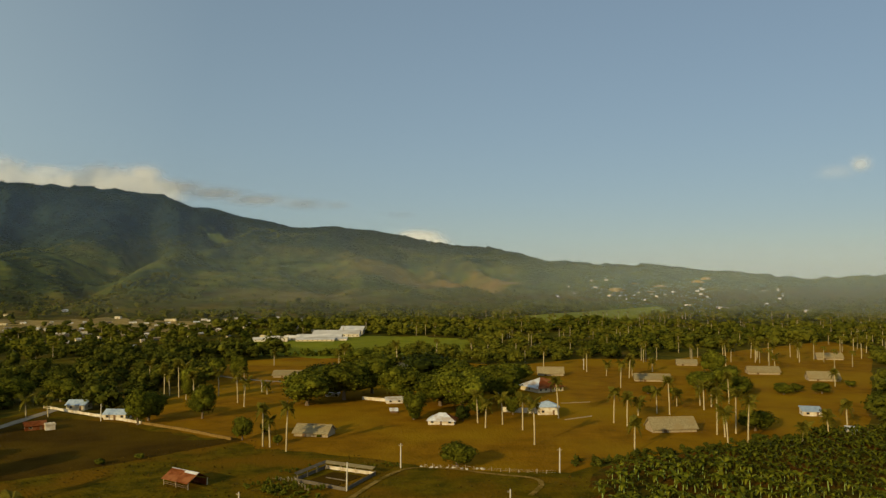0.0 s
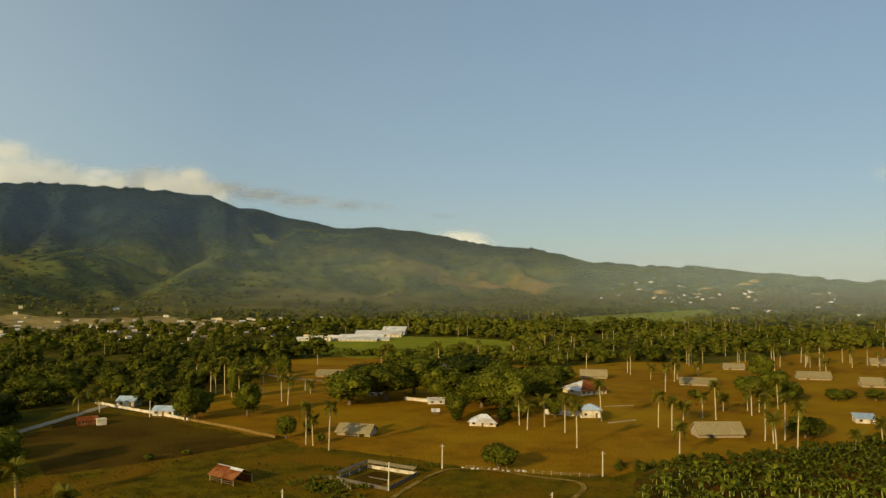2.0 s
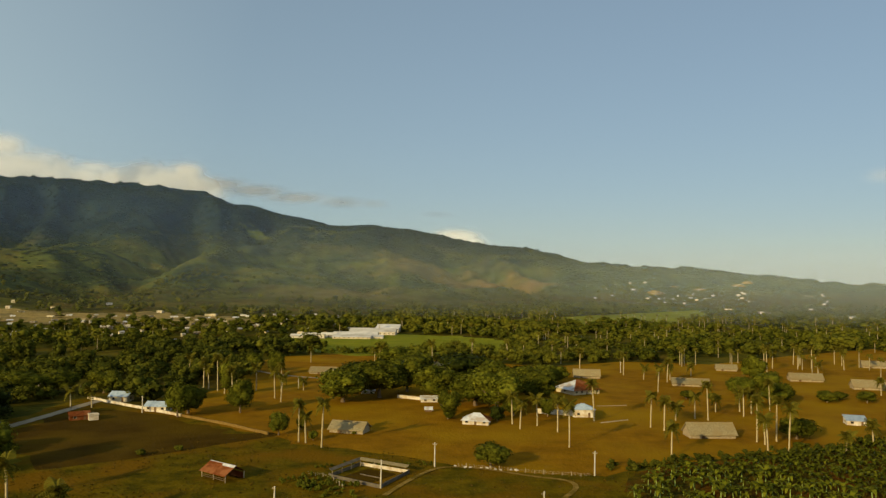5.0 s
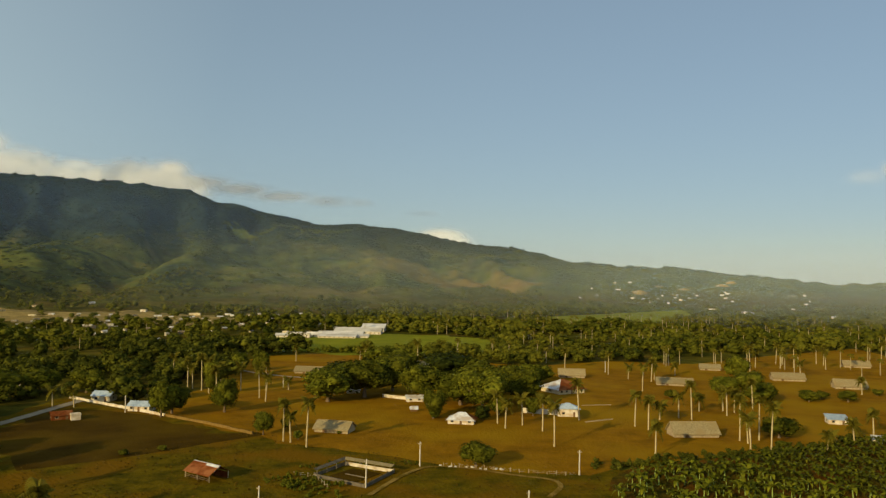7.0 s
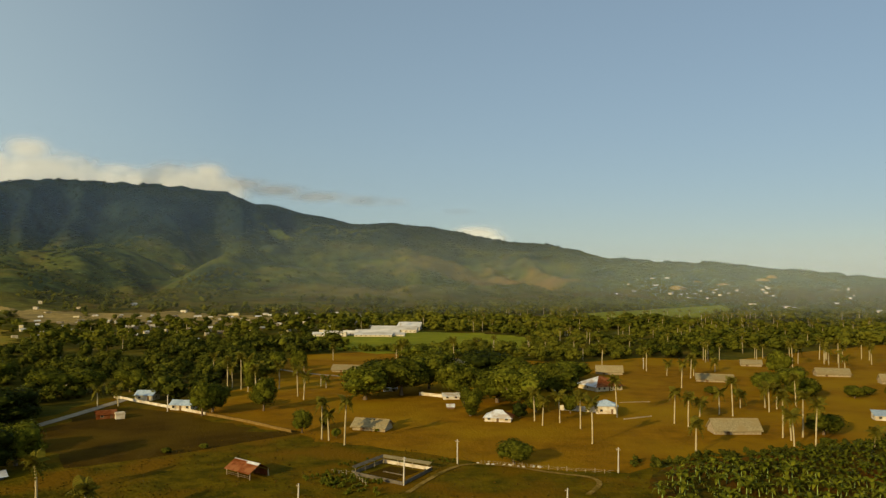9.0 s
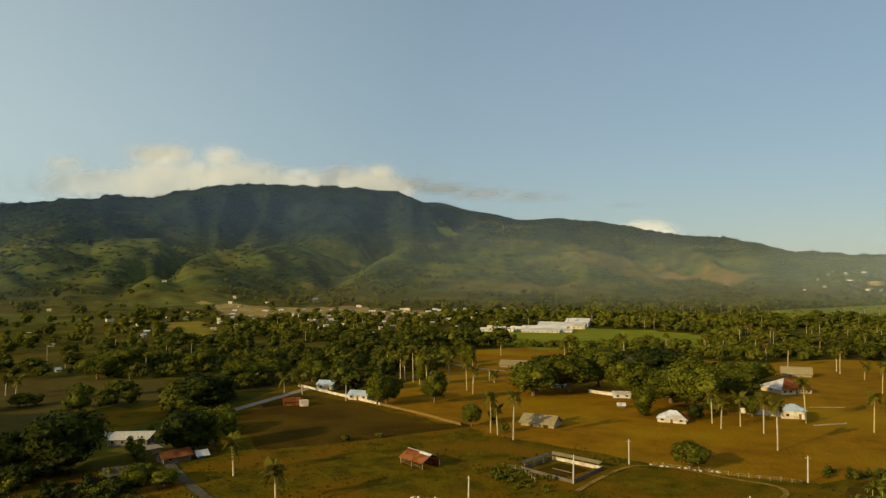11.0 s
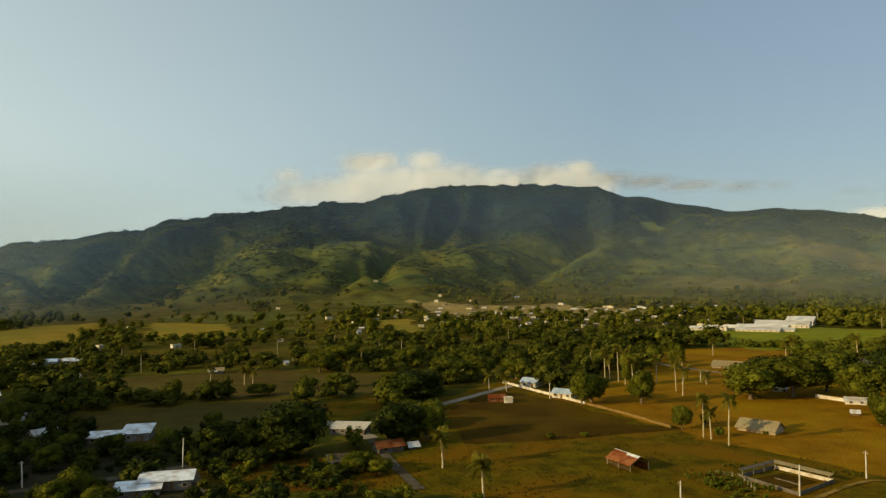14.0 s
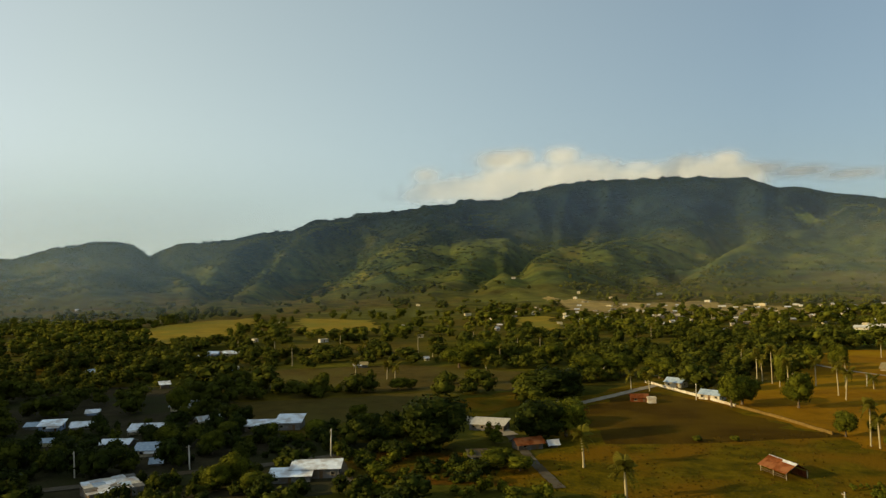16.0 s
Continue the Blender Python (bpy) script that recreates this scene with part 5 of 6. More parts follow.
def barn(x, y, w, h, turn, label):
    """A thatched drying barn: low slatted walls, corner posts and a big roof."""
    root = new("drying_barn")
    root.matrix_basis = facing(x, y, turn)
    d = max(8.0, w * 0.42)
    hw = 2.1
    for sx in (-1, 1):
        for i in range(4):
            part("post", Solid().box(-w / 2 + w * i / 3, sx * (d / 2 - 0.1), -0.4, 0.18, 0.18, hw + 0.4), M_PLANK, root)
        part("wall", Solid().box(0, sx * (d / 2 - 0.25), -0.3, w - 0.3, 0.1, hw + 0.2), M_PLANK, root, "pale plank wall")
        part("end_wall", Solid().add([(sx * (w / 2 - 0.15), -d / 2 + 0.2, -0.3), (sx * (w / 2 - 0.15), d / 2 - 0.2, -0.3), (sx * (w / 2 - 0.15), d / 2 - 0.2, hw), (sx * (w / 2 - 0.15), 0, h - 0.5), (sx * (w / 2 - 0.15), -d / 2 + 0.2, hw),
                                          (sx * (w / 2 - 0.03), -d / 2 + 0.2, -0.3), (sx * (w / 2 - 0.03), d / 2 - 0.2, -0.3), (sx * (w / 2 - 0.03), d / 2 - 0.2, hw), (sx * (w / 2 - 0.03), 0, h - 0.5), (sx * (w / 2 - 0.03), -d / 2 + 0.2, hw)],
                                         [(0, 1, 2, 3, 4), (9, 8, 7, 6, 5), (0, 5, 6, 1), (1, 6, 7, 2), (2, 7, 8, 3), (3, 8, 9, 4), (4, 9, 5, 0)]), M_PLANK, root)
    r = random.Random(int(x * 7 + y))
    n = 14
    for sy in (-1, 1):
        s = Solid()
        grid = []
        for j in range(5):
            v = j / 4
            for i in range(n + 1):
                u = i / n
                sag = 0.22 * math.sin(math.pi * u) * v + r.uniform(-0.07, 0.07)
                grid.append(((u - 0.5) * (w + 1.2), sy * (d / 2 + 0.9) * (1 - v) + sy * 0.02, (hw - 0.45) + (h - hw + 0.45) * v - sag + (r.uniform(-0.12, 0.06) if j == 0 else 0)))
        k = len(grid)
        low = [(a, b, c - 0.3) for a, b, c in grid]
        fs = []
        for j in range(4):
            for i in range(n):
                q = (j * (n + 1) + i, j * (n + 1) + i + 1, (j + 1) * (n + 1) + i + 1, (j + 1) * (n + 1) + i)
                fs += [q, tuple(a + k for a in q[::-1])]
        rim = list(range(n + 1)) + [j * (n + 1) + n for j in range(1, 5)] + [4 * (n + 1) + i for i in range(n - 1, -1, -1)] + [j * (n + 1) for j in range(3, 0, -1)]
        fs += [(a, a + k, b + k, b) for a, b in zip(rim, rim[1:] + rim[:1])]
        s.add(grid + low, fs)
        part("roof_slope", s, M_THATCH, root, "sagging grey thatch")
    s = Solid()
    s.tube([(0, 0, 0), (0, 0, w + 1.0)], [0.32, 0.32], 6)
    cap = part("ridge_cap", s, M_THATCH, root)
    cap.matrix_local = pose(-(w + 1.0) / 2, 0, h - 0.15, 0, 90, 0)
    part("door", Solid().box(-w * 0.2, -d / 2 + 0.17, 0, 1.6, 0.08, 1.4), M_DOOR, root)
    return tagged(root, label, "barn", "tobacco drying barns")


for (x, y, w, h), turn in zip(BARNS, (22, 4, 6, 16, 16, 16, 4, -22, -14, 6)):
    barn(x, y, w / (math.cos(radians(turn)) + 0.42 * abs(math.sin(radians(turn)))) - 0.8, max(4.2, h - 1.2), turn, "long grey thatched drying barn with pale plank walls")

HM = HOUSES_MIDDLE
house("house", HM[0][0], HM[0][1] + 8, 17, 16, 7.0, 38, "hip", [M_RUST, M_RUST, M_TIN, M_TIN], M_CREAM, "large house with a grey and rust-red hipped tin roof", group="farm houses", eave=1.0, wall_part=0.42)
house("house", HM[1][0], HM[1][1] + 4, 9.5, 8, 5.6, 8, "hip", [M_TIN_BLUE], M_WHITE, "white house with a bluish hipped tin roof", group="farm houses", wall_part=0.66)
house("house", HM[2][0], HM[2][1] + 4, 11, 8, 4.4, -8, "hip", [M_TIN, M_RUST, M_RUST, M_TIN], M_WHITE, "low white house with a pale and rusty hipped roof", group="farm houses", wall_part=0.48, eave=0.7)
for (x, y, w, h), lab in zip(HM[3:7], ("small whitewashed hut under grove trees", "small cream hut under grove trees", "low white shed under grove trees", "tiny brown wooden hut on the field")):
    house("hut", x, y + 2, w, max(2.5, w * 0.6), max(2.2, h), 5, "gable", [M_THATCH if "cream" in lab else M_TIN], M_DOOR if "brown" in lab else (M_CREAM if "cream" in lab else M_WHITE), lab, "hut", "grove huts", windows=w > 4)
house("shed", HM[7][0], HM[7][1] + 2, 8.0, 6.5, 3.4, 14, "shed", [M_TIN_BLUE], M_WHITE, "shed with a bright bluish single-pitch tin roof", "shed", "farm sheds", wall_part=0.6)
house("shed", HM[8][0], HM[8][1] + 1, 3.2, 2.6, 2.8, 10, "shed", [M_TIN], M_WHITE, "tiny white shed beside banana plants", "shed", "farm sheds", windows=False)
house("house", HM[9][0], HM[9][1] + 4, 9, 7, 4.6, -28, "gable", [M_TIN_BLUE], M_CREAM, "cream house with a pale blue tin roof beside the road", group="roadside houses")
house("house", HM[10][0], HM[10][1] + 4, 10, 6, 4.2, -28, "gable", [M_TIN_BLUE, M_TIN], M_WHITE, "white house with a bluish tin roof behind a wall", group="roadside houses")
house("hut", HM[11][0] - 2, HM[11][1] + 2, 7.5, 5, 3.4, 8, "gable", [M_RUST], M_RUST, "rust-red tin hut at the field's edge", "hut", "roadside houses")
house("shed", HM[11][0] + 4.5, HM[11][1] + 1.5, 3.6, 3, 2.4, 8, "flat", [M_CONC], M_WHITE, "small white tank house beside a red hut", "shed", windows=False)
house("hut", HM[12][0], HM[12][1] + 2, 5, 4, 3.4, 0, "gable", [M_TIN], M_WHITE, "small white hut among trees", "hut")

RW = ROOFS_WEST
house("house", RW[0][0] - 3, RW[0][1] + 7, 9.5, 10, 4.4, -12, "shed", [M_TIN_SKYLIT], M_DIM_GREY, "house with a bright tin roof and shade-toned grey walls", group="village houses", wall_part=0.66, eave=0.7)
house("house_wing", RW[0][0] - 9, RW[0][1] - 2.5, 11, 7, 3.2, -12, "shed", [M_TIN_SKYLIT], M_DIM_GREY, "low wing with a bright tin roof and shade-toned grey walls", "house", "village houses", wall_part=0.7, eave=0.7)
house("house", RW[1][0] - 3, RW[1][1], 11.5, 6, 2.9, -8, "shed", [M_TIN_SKYLIT], M_DIM_GREY, "long house with a bright white tin roof and shade-toned grey walls", group="village houses", wall_part=0.7, eave=0.7)
house("house", RW[1][0] - 1.5, RW[1][1] + 8, 14, 6.5, 3.9, -8, "shed", [M_TIN_SKYLIT], M_DIM_GREY, "rear row house with a bright white tin roof and shade-toned grey walls", group="village houses", wall_part=0.74, eave=0.7)


def patchwork_house(x, y, turn):
    """A low sprawling house under a roof of loose sheets of several ages."""
    r = random.Random(19)
    root = new("house")
    root.matrix_basis = facing(x, y, turn)
    w, d, hw = 14.0, 11.0, 2.2
    for px, py, sx, sy in ((0, -d / 2, w, 0.2), (0, d / 2, w, 0.2), (-w / 2, 0, 0.2, d - 0.2), (w / 2, 0, 0.2, d - 0.2), (1.5, 0, 0.2, d - 0.2)):
        part("wall", Solid().box(px, py, -0.4, sx, sy, hw + 0.4), M_DIM_GREY, root)
    for i in range(5):
        for j in range(4):
            cx, cy = -w / 2 + w * (i + 0.5) / 5, -d / 2 + d * (j + 0.5) / 4
            sheet_ = part("roof_sheet", Solid().box(0, 0, 0, w / 5 + 0.7, d / 4 + 0.6, 0.05), r.choice([M_TIN_SKYLIT, M_TIN, M_CONC, M_TIN_BLUE, M_DIM_GREY, M_TIN]), root)
            sheet_.matrix_local = pose(cx + r.uniform(-0.25, 0.25), cy + r.uniform(-0.25, 0.25), hw + 0.22 + 0.26 * j + 0.07 * (i % 2), 5 + r.uniform(-4, 4), r.uniform(-3, 3), r.uniform(-8, 8))
    window_at(root, -3.5, -d / 2 - 0.1, 1.3, 1.0, 0.9, 0)
    part("door", Solid().box(3.4, -d / 2 - 0.13, -0.2, 0.95, 0.08, 2.1), M_DOOR, root, "brown wooden door")
    return tagged(root, "sprawling low house roofed with patched tin sheets", "house", "village houses")


patchwork_house(RW[2][0], RW[2][1] + 4, 14)
for x, y, w, h in ROADSIDE:
    house("house", x, y + 3, w, w * 0.6, min(h, 3.4), -18, "shed", [M_CONC], M_DIM_GREY, "roadside house with a pale sloping concrete roof and shade-toned grey walls", group="roadside houses", wall_part=0.7)
vr = random.Random(31)
for i, (x, y, w, h) in enumerate(RW[3:]):
    r = math.hypot(x, y)
    roof = "gable" if i % 3 else "shed"
    mats = [vr.choice([M_TIN_SKYLIT, M_TIN_SKYLIT, M_TIN_BLUE, M_TIN])]
    wall = vr.choice([M_DIM_GREY, M_CREAM, M_DIM_GREY, M_BLUE, M_DIM_GREY])
    lab = "small village house with a pale tin roof among trees"
    if i == 15:
        mats, wall, lab, roof = [M_STREET], M_BLUE, "dim blue-walled house behind a leafy tree", "gable"
    if i == 16:
        mats, wall, lab, roof = [M_RUST, M_DIM_GREY], M_DIM_GREY, "roadside house with a dark red roof and shade-toned grey walls", "gable"
    if i == 22:
        mats, lab = [M_THATCH], "small thatched hut in a brown field"
    house("house" if w > 5 else "shed", x, y + 1.5, max(w, 2.8), max(2.6, w * 0.65), max(2.4, min(h - 1.4, 3.6)), vr.uniform(-25, 25), roof, mats, wall, lab if w > 5 else "small tin-roofed shed between village trees", "house" if w > 5 else "shed", "village houses", windows=w > 5, far=r > 350, eave=0.8, lean=(vr.choice((-1, 1)) if w > 6 and i not in (15, 16) else 0.0))

done = []
for i, (x, y, w, h) in enumerate(HOUSES_FAR + HOUSES_TOWN):
    if any(math.hypot(x - a, y - b) < 14 + 0.012 * y for a, b in done):
        continue
    done.append((x, y))
    wall = vr.choice([M_WHITE, M_WHITE, M_WHITE, M_CREAM])
    flat = vr.random() < 0.45
    w = min(w, 16) * 0.55
    house("house", x, y, w, max(4.5, w * 0.55), min(max(2.8, h * 0.55 - 0.4), 4.2), vr.uniform(-35, 35), "flat" if flat else "gable", [M_CONC if flat else vr.choice([M_TIN, M_TIN, M_THATCH])], wall,
          "distant white flat-roofed town house" if flat else "distant white town house with a tin roof", "house", "town houses", windows=True, far=True)

for x, y, w, h in TOWN:
    flat = tr.random() < 0.5
    house("house", x, y, w, w * 0.6, h, tr.uniform(-30, 30), "flat" if flat else "gable", [M_CONC if flat else tr.choice([M_TIN, M_ROOF_WHITE, M_TIN, M_THATCH])], tr.choice([M_WHITE, M_DIM_GREY, M_CREAM, M_DIM_GREY]),
          "small distant flat-roofed town house" if flat else "small distant tin-roofed town house", "house", "town houses", windows=tr.random() < 0.6, far=True)

# factory on the plain
for faz, fr, fw, fd, fh, roof, lab in ((11.2, 768, 38, 12, 3.4, "shed", "low cream factory annex with a bright roof"), (10.9, 792, 46, 24, 5.2, "gable", "long white factory hall with a pale low-pitched roof"),
                                       (9.6, 830, 50, 26, 6.6, "gable", "white factory hall with a bright roof behind a lower hall"), (8.5, 862, 26, 24, 8.2, "shed", "tall white factory hall behind lower halls"),
                                       (12.9, 786, 15, 11, 4.6, "gable", "small white factory store with a pale roof"), (13.7, 770, 13, 10, 4.0, "flat", "small white factory office block"),
                                       (14.4, 788, 15, 10, 4.4, "gable", "white factory workshop with a pale roof"), (15.3, 776, 12, 8, 3.6, "shed", "small white factory shed"), (9.3, 772, 12, 9, 3.2, "shed", "low white loading shed beside the factory")):
    fx, fy = -math.sin(radians(faz)) * fr, math.cos(radians(faz)) * fr
    house("factory_hall", fx, fy, fw, fd, fh, -7, roof, [M_ROOF_WHITE], M_CREAM if "cream" in lab else M_WHITE, lab, "factory", "factory halls", wall_part=0.5, windows=True, far=True)


def earth_bank(x, y, w, h):
    """A bare cut bank of tan earth: a ragged mound with gullies."""
    r = random.Random(int(x))
    co, fs, n = [], [], 18
    for j in range(7):
        v = j / 6
        for i in range(n):
            a = 2 * math.pi * i / n
            k = math.cos(v * 1.5) * (1 + 0.22 * math.sin(a * 3 + x) + r.uniform(-0.28, 0.2))
            co.append((w / 2 * k * math.cos(a), w / 3 * k * math.sin(a), h * math.sin(v * 1.57) * (1 + r.uniform(-0.25, 0.1)) - 1.5))
    for j in range(6):
        fs += [(j * n + i, j * n + (i + 1) % n, (j + 1) * n + (i + 1) % n, (j + 1) * n + i) for i in range(n)]
    fs.append(tuple(range(6 * n, 7 * n)))
    ob = new("earth_bank", Solid().add(co, fs).mesh("earth_bank", M_BANK))
    ob.matrix_basis = pose(x, y, height(x, y))
    return tagged(ob, "bare tan earth bank above distant town houses", "earth bank", "earth banks")


for x, y, w, h in EAST_BANKS:
    earth_bank(x, y, w * 1.15, h * 0.6)
for x, y, w, h in EAST_HOUSES:
    house("house", x, y, w * 0.75, max(5, w * 0.4), max(2.4, h * 0.55), tr.uniform(-25, 25), "gable" if tr.random() < 0.5 else "flat", [tr.choice([M_TIN, M_TIN, M_CONC])], tr.choice([M_DIM_GREY, M_CREAM, M_DIM_GREY, M_CONC]),
          "pale far-off house at the foot of hills", "house", "far town houses", windows=False, far=True)


# ---- walls, pen, hut, poles ----
def wall_run(name, line, h, t, material, label):
    root = new(name)
    x0, y0 = line[0]
    root.matrix_basis = pose(x0, y0, 0)
    for (ax, ay), (bx, by) in zip(line, line[1:]):
        n = max(1, int(math.hypot(bx - ax, by - ay) / 6))
        a = math.atan2(by - ay, bx - ax)
        ln = math.hypot(bx - ax, by - ay) / n
        for i in range(n):
            cx, cy = ax + (bx - ax) * (i + 0.5) / n - x0, ay + (by - ay) * (i + 0.5) / n - y0
            part("panel", Solid().box(cx, cy, -0.3, ln - 0.35, t, h + 0.3 + 0.06 * math.sin(i * 2.3), a), material, root)
            part("pier", Solid().box(cx + math.cos(a) * ln / 2, cy + math.sin(a) * ln / 2, -0.3, 0.35, t + 0.12, h + 0.45, a), material, root)
    return tagged(root, label, "wall")


wall_run("boundary_wall", WALL_WHITE, 1.2, 0.25, M_WHITE, "low whitewashed boundary wall along the field")
wall_run("stone_wall", WALL_STONE, 1.1, 0.5, M_STONE, "low tan stone wall along the tilled field")
wall_run("trough", TROUGH, 0.4, 0.45, M_PLANK, "long low pale wooden trough on bare soil")
wall_run("trough", TROUGH_B, 0.25, 0.35, M_PLANK, "low pale wooden beam on bare soil")
wall_run("boundary_wall", [(17, 347), (33, 343)], 2.3, 0.25, M_WHITE, "low whitewashed wall beside the white house")
wall_run("boundary_wall", [(-52, 382), (-36, 374)], 1.6, 0.25, M_WHITE, "low whitewashed wall under grove trees")


def livestock_pen():
    root = new("livestock_pen")
    p = [Vector(q) for q in PEN]
    c = sum(p, Vector((0, 0))) / 4
    root.matrix_basis = pose(c.x, c.y, 0)
    far = max(range(4), key=lambda i: (p[i] + p[(i + 1) % 4]).length)
    for i in range(4):
        a, b = p[i] - c, p[(i + 1) % 4] - c
        m, d = (a + b) / 2, b - a
        ang = math.atan2(d.y, d.x)
        # far wall white, the rest dark: sun and shade put into the wall materials
        part("wall", Solid().box(m.x, m.y, -0.3, d.length - 0.26, 0.25, 1.35, ang), M_WHITE if i == far else M_PEN, root, "low masonry pen wall, light and shade put into its colour")
        part("corner_post", Solid().box(a.x, a.y, -0.3, 0.3, 0.3, 1.7, ang), M_PEN, root)
    for i, depth in ((1, 1.3), (0, 0.7)):
        a, b = p[i] - c, p[(i + 1) % 4] - c
        d = (b - a).normalized()
        n = Vector((d.y, -d.x))
        if n.dot(-(a + b)) < 0:
            n = -n
        q = [(*(a - n * 0.3), 2.6), (*(b - n * 0.3), 2.6), (*(b + n * depth), 2.1), (*(a + n * depth), 2.1)]
        part("lean_to_roof", Solid().slab(q, 0.08), M_THATCH if i == 1 else M_PEN, root, "grey lean-to roof along the wall")
        for k in range(4):
            v = a + (b - a) * (0.04 + 0.92 * k / 3) + n * (depth - 0.2)
            part("post", Solid().box(v.x, v.y, -0.2, 0.14, 0.14, 2.2), M_PLANK, root)
    part("inner_wall", Solid().box(0.5, -1.5, -0.2, 8, 0.15, 0.7, -0.5), M_PEN, root)
    part("yard_floor", Solid().box(0, 0, -0.1, 11, 12, 0.28, -0.5), M_SOIL_DARK, root)
    return tagged(root, "walled livestock pen with grey lean-to roofs", "animal pen")


livestock_pen()


def open_shed():
    """A field shelter: posts and rails under a rusty gable roof."""
    root = new("field_shelter")
    x, y = -82.5, 222.5
    root.matrix_basis = facing(x, y, -52)
    w, d = 11.0, 6.8
    for px in (-w / 2, 0, w / 2):
        for py in (-d / 2, d / 2):
            part("post", Solid().box(px, py, -0.4, 0.2, 0.2, 2.7), M_PLANK, root)
    for sy, m in ((-1, M_RUST), (1, M_RUST)):
        part("roof_slope", Solid().slab([(-w / 2 - 0.5, sy * (d / 2 + 0.7), 1.95), (w / 2 + 0.5, sy * (d / 2 + 0.7), 1.95), (w / 2 + 0.5, sy * 0.02, 4.3), (-w / 2 - 0.5, sy * 0.02, 4.3)][::sy], 0.07), m, root, "rust-red tin roof")
    part("roof_patch", Solid().slab([(0.4, -d * 0.30, 2.95), (w / 2 + 0.5, -d * 0.30, 2.95), (w / 2 + 0.5, -0.1, 4.36), (0.4, -0.1, 4.36)], 0.05), M_TIN, root, "paler tin sheets")
    part("ridge_cap", Solid().box(0, 0, 4.27, w + 1.1, 0.4, 0.08), M_TIN, root)
    part("wall", Solid().box(w * 0.2, d / 2 - 0.1, -0.2, w * 0.55, 0.08, 2.1), M_RUST, root)
    for k in range(2):
        part("rail", Solid().box(0, -d / 2 - 0.12, 0.5 + 0.5 * k, w, 0.07, 0.12), M_WOOD, root)
    return tagged(root, "open field shelter with a rust-red tin roof", "shed")


open_shed()


def utility_pole(x, y, h, lean):
    root = new("utility_pole")
    root.matrix_basis = pose(x, y, 0, lean, lean * 0.6, 37 * (x % 5))
    part("pole", Solid().tube([(0, 0, -0.6), (0, 0, h * 0.5), (0, 0, h)], [0.26, 0.22, 0.16], 8), M_CONC, root, "", True)
    arm = part("crossarm", Solid().box(0, 0.2, h - 0.7, 1.5, 0.12, 0.14), M_PLANK, root)
    for k in (-0.6, 0, 0.6):
        part("insulator", Solid().tube([(k, 0.2, h - 0.57), (k, 0.2, h - 0.36)], [0.06, 0.04], 6), M_WHITE, arm)
    return tagged(root, "pale concrete utility pole", "utility pole", "utility poles")


for i, (x, y) in enumerate(POLES):
    if i == 6:
        continue
    utility_pole(x, y, (7.8, 7.7, 8.2, 6.5, 7.5, 7.6, 7.6, 7.6, 7.6, 9.2, 8.0, 7.4)[i], (0.3, -1.0, 0.8, 0, 0.5, 1, 0.6, 0.4, -1.4, 1.6, -1.0, 0.4)[i])


def post_fence(line, label):
    root = new("fence")
    x0, y0 = line[0]
    root.matrix_basis = pose(x0, y0, 0)
    for (ax, ay), (bx, by) in zip(line, line[1:]):
        n = int(math.hypot(bx - ax, by - ay) / 2.6)
        for i in range(n):
            x, y = ax + (bx - ax) * i / n - x0, ay + (by - ay) * i / n - y0
            part("post", Solid().box(x, y, -0.3, 0.14, 0.14, 1.5 + 0.25 * math.sin(i * 1.9), i), M_PLANK, root)
        a, ln = math.atan2(by - ay, bx - ax), math.hypot(bx - ax, by - ay)
        for z in (0.5, 1.0):
            part("wire", Solid().box((ax + bx) / 2 - x0, (ay + by) / 2 - y0, z, ln, 0.02, 0.02, a), M_CONC, root)
    return tagged(root, label, "fence")


post_fence(FENCE, "rustic post and wire fence beside the path")
post_fence([(-44.6, 215.3), (-50.4, 225.7), (-58.1, 228.4)], "rustic post fence beside the pen")


def block_pile(x, y):
    r = random.Random(8)
    root = new("block_pile")
    root.matrix_basis = pose(x, y, 0.05)
    me = Solid().box(0, 0, -0.2, 0.9, 0.5, 0.45).mesh("block", M_WHITE)
    for i in range(46):
        ob = part("block", me, M_WHITE, root)
        ob.matrix_local = pose(r.gauss(0, 2.6), r.gauss(0, 1.3), r.uniform(0.15, 0.5) * (1 if i % 3 else 1.8), r.uniform(-30, 30), r.uniform(-30, 30), r.uniform(0, 360))
    return tagged(root, "heap of white broken concrete blocks in dry grass", "rubble")


block_pile(-67, 186)
sr = random.Random(3)
stone = Solid()
bm = bmesh.new()
bmesh.ops.create_icosphere(bm, subdivisions=2, radius=0.45)
stone.add([v.co * (1 + 0.15 * math.sin(7 * v.co.x + 5 * v.co.y)) for v in bm.verts], [[v.index for v in f.verts] for f in bm.faces])
bm.free()
stone_mesh = stone.mesh("pale_stone", M_CONC)
for i in range(9):
    t = i / 8
    ob = new("pale_stone", stone_mesh)
    ob.matrix_basis = pose(-13.5 + 19.3 * t + sr.uniform(-1, 1), 244.6 - 3 * t + sr.uniform(-0.8, 0.8), 0.15, 0, 0, sr.uniform(0, 360)) @ Matrix.Diagonal((sr.uniform(0.8, 1.8), 1.0, 0.8, 1))
    tagged(ob, "pale rounded stone beside the sandy path", "stone", "stones beside the path")


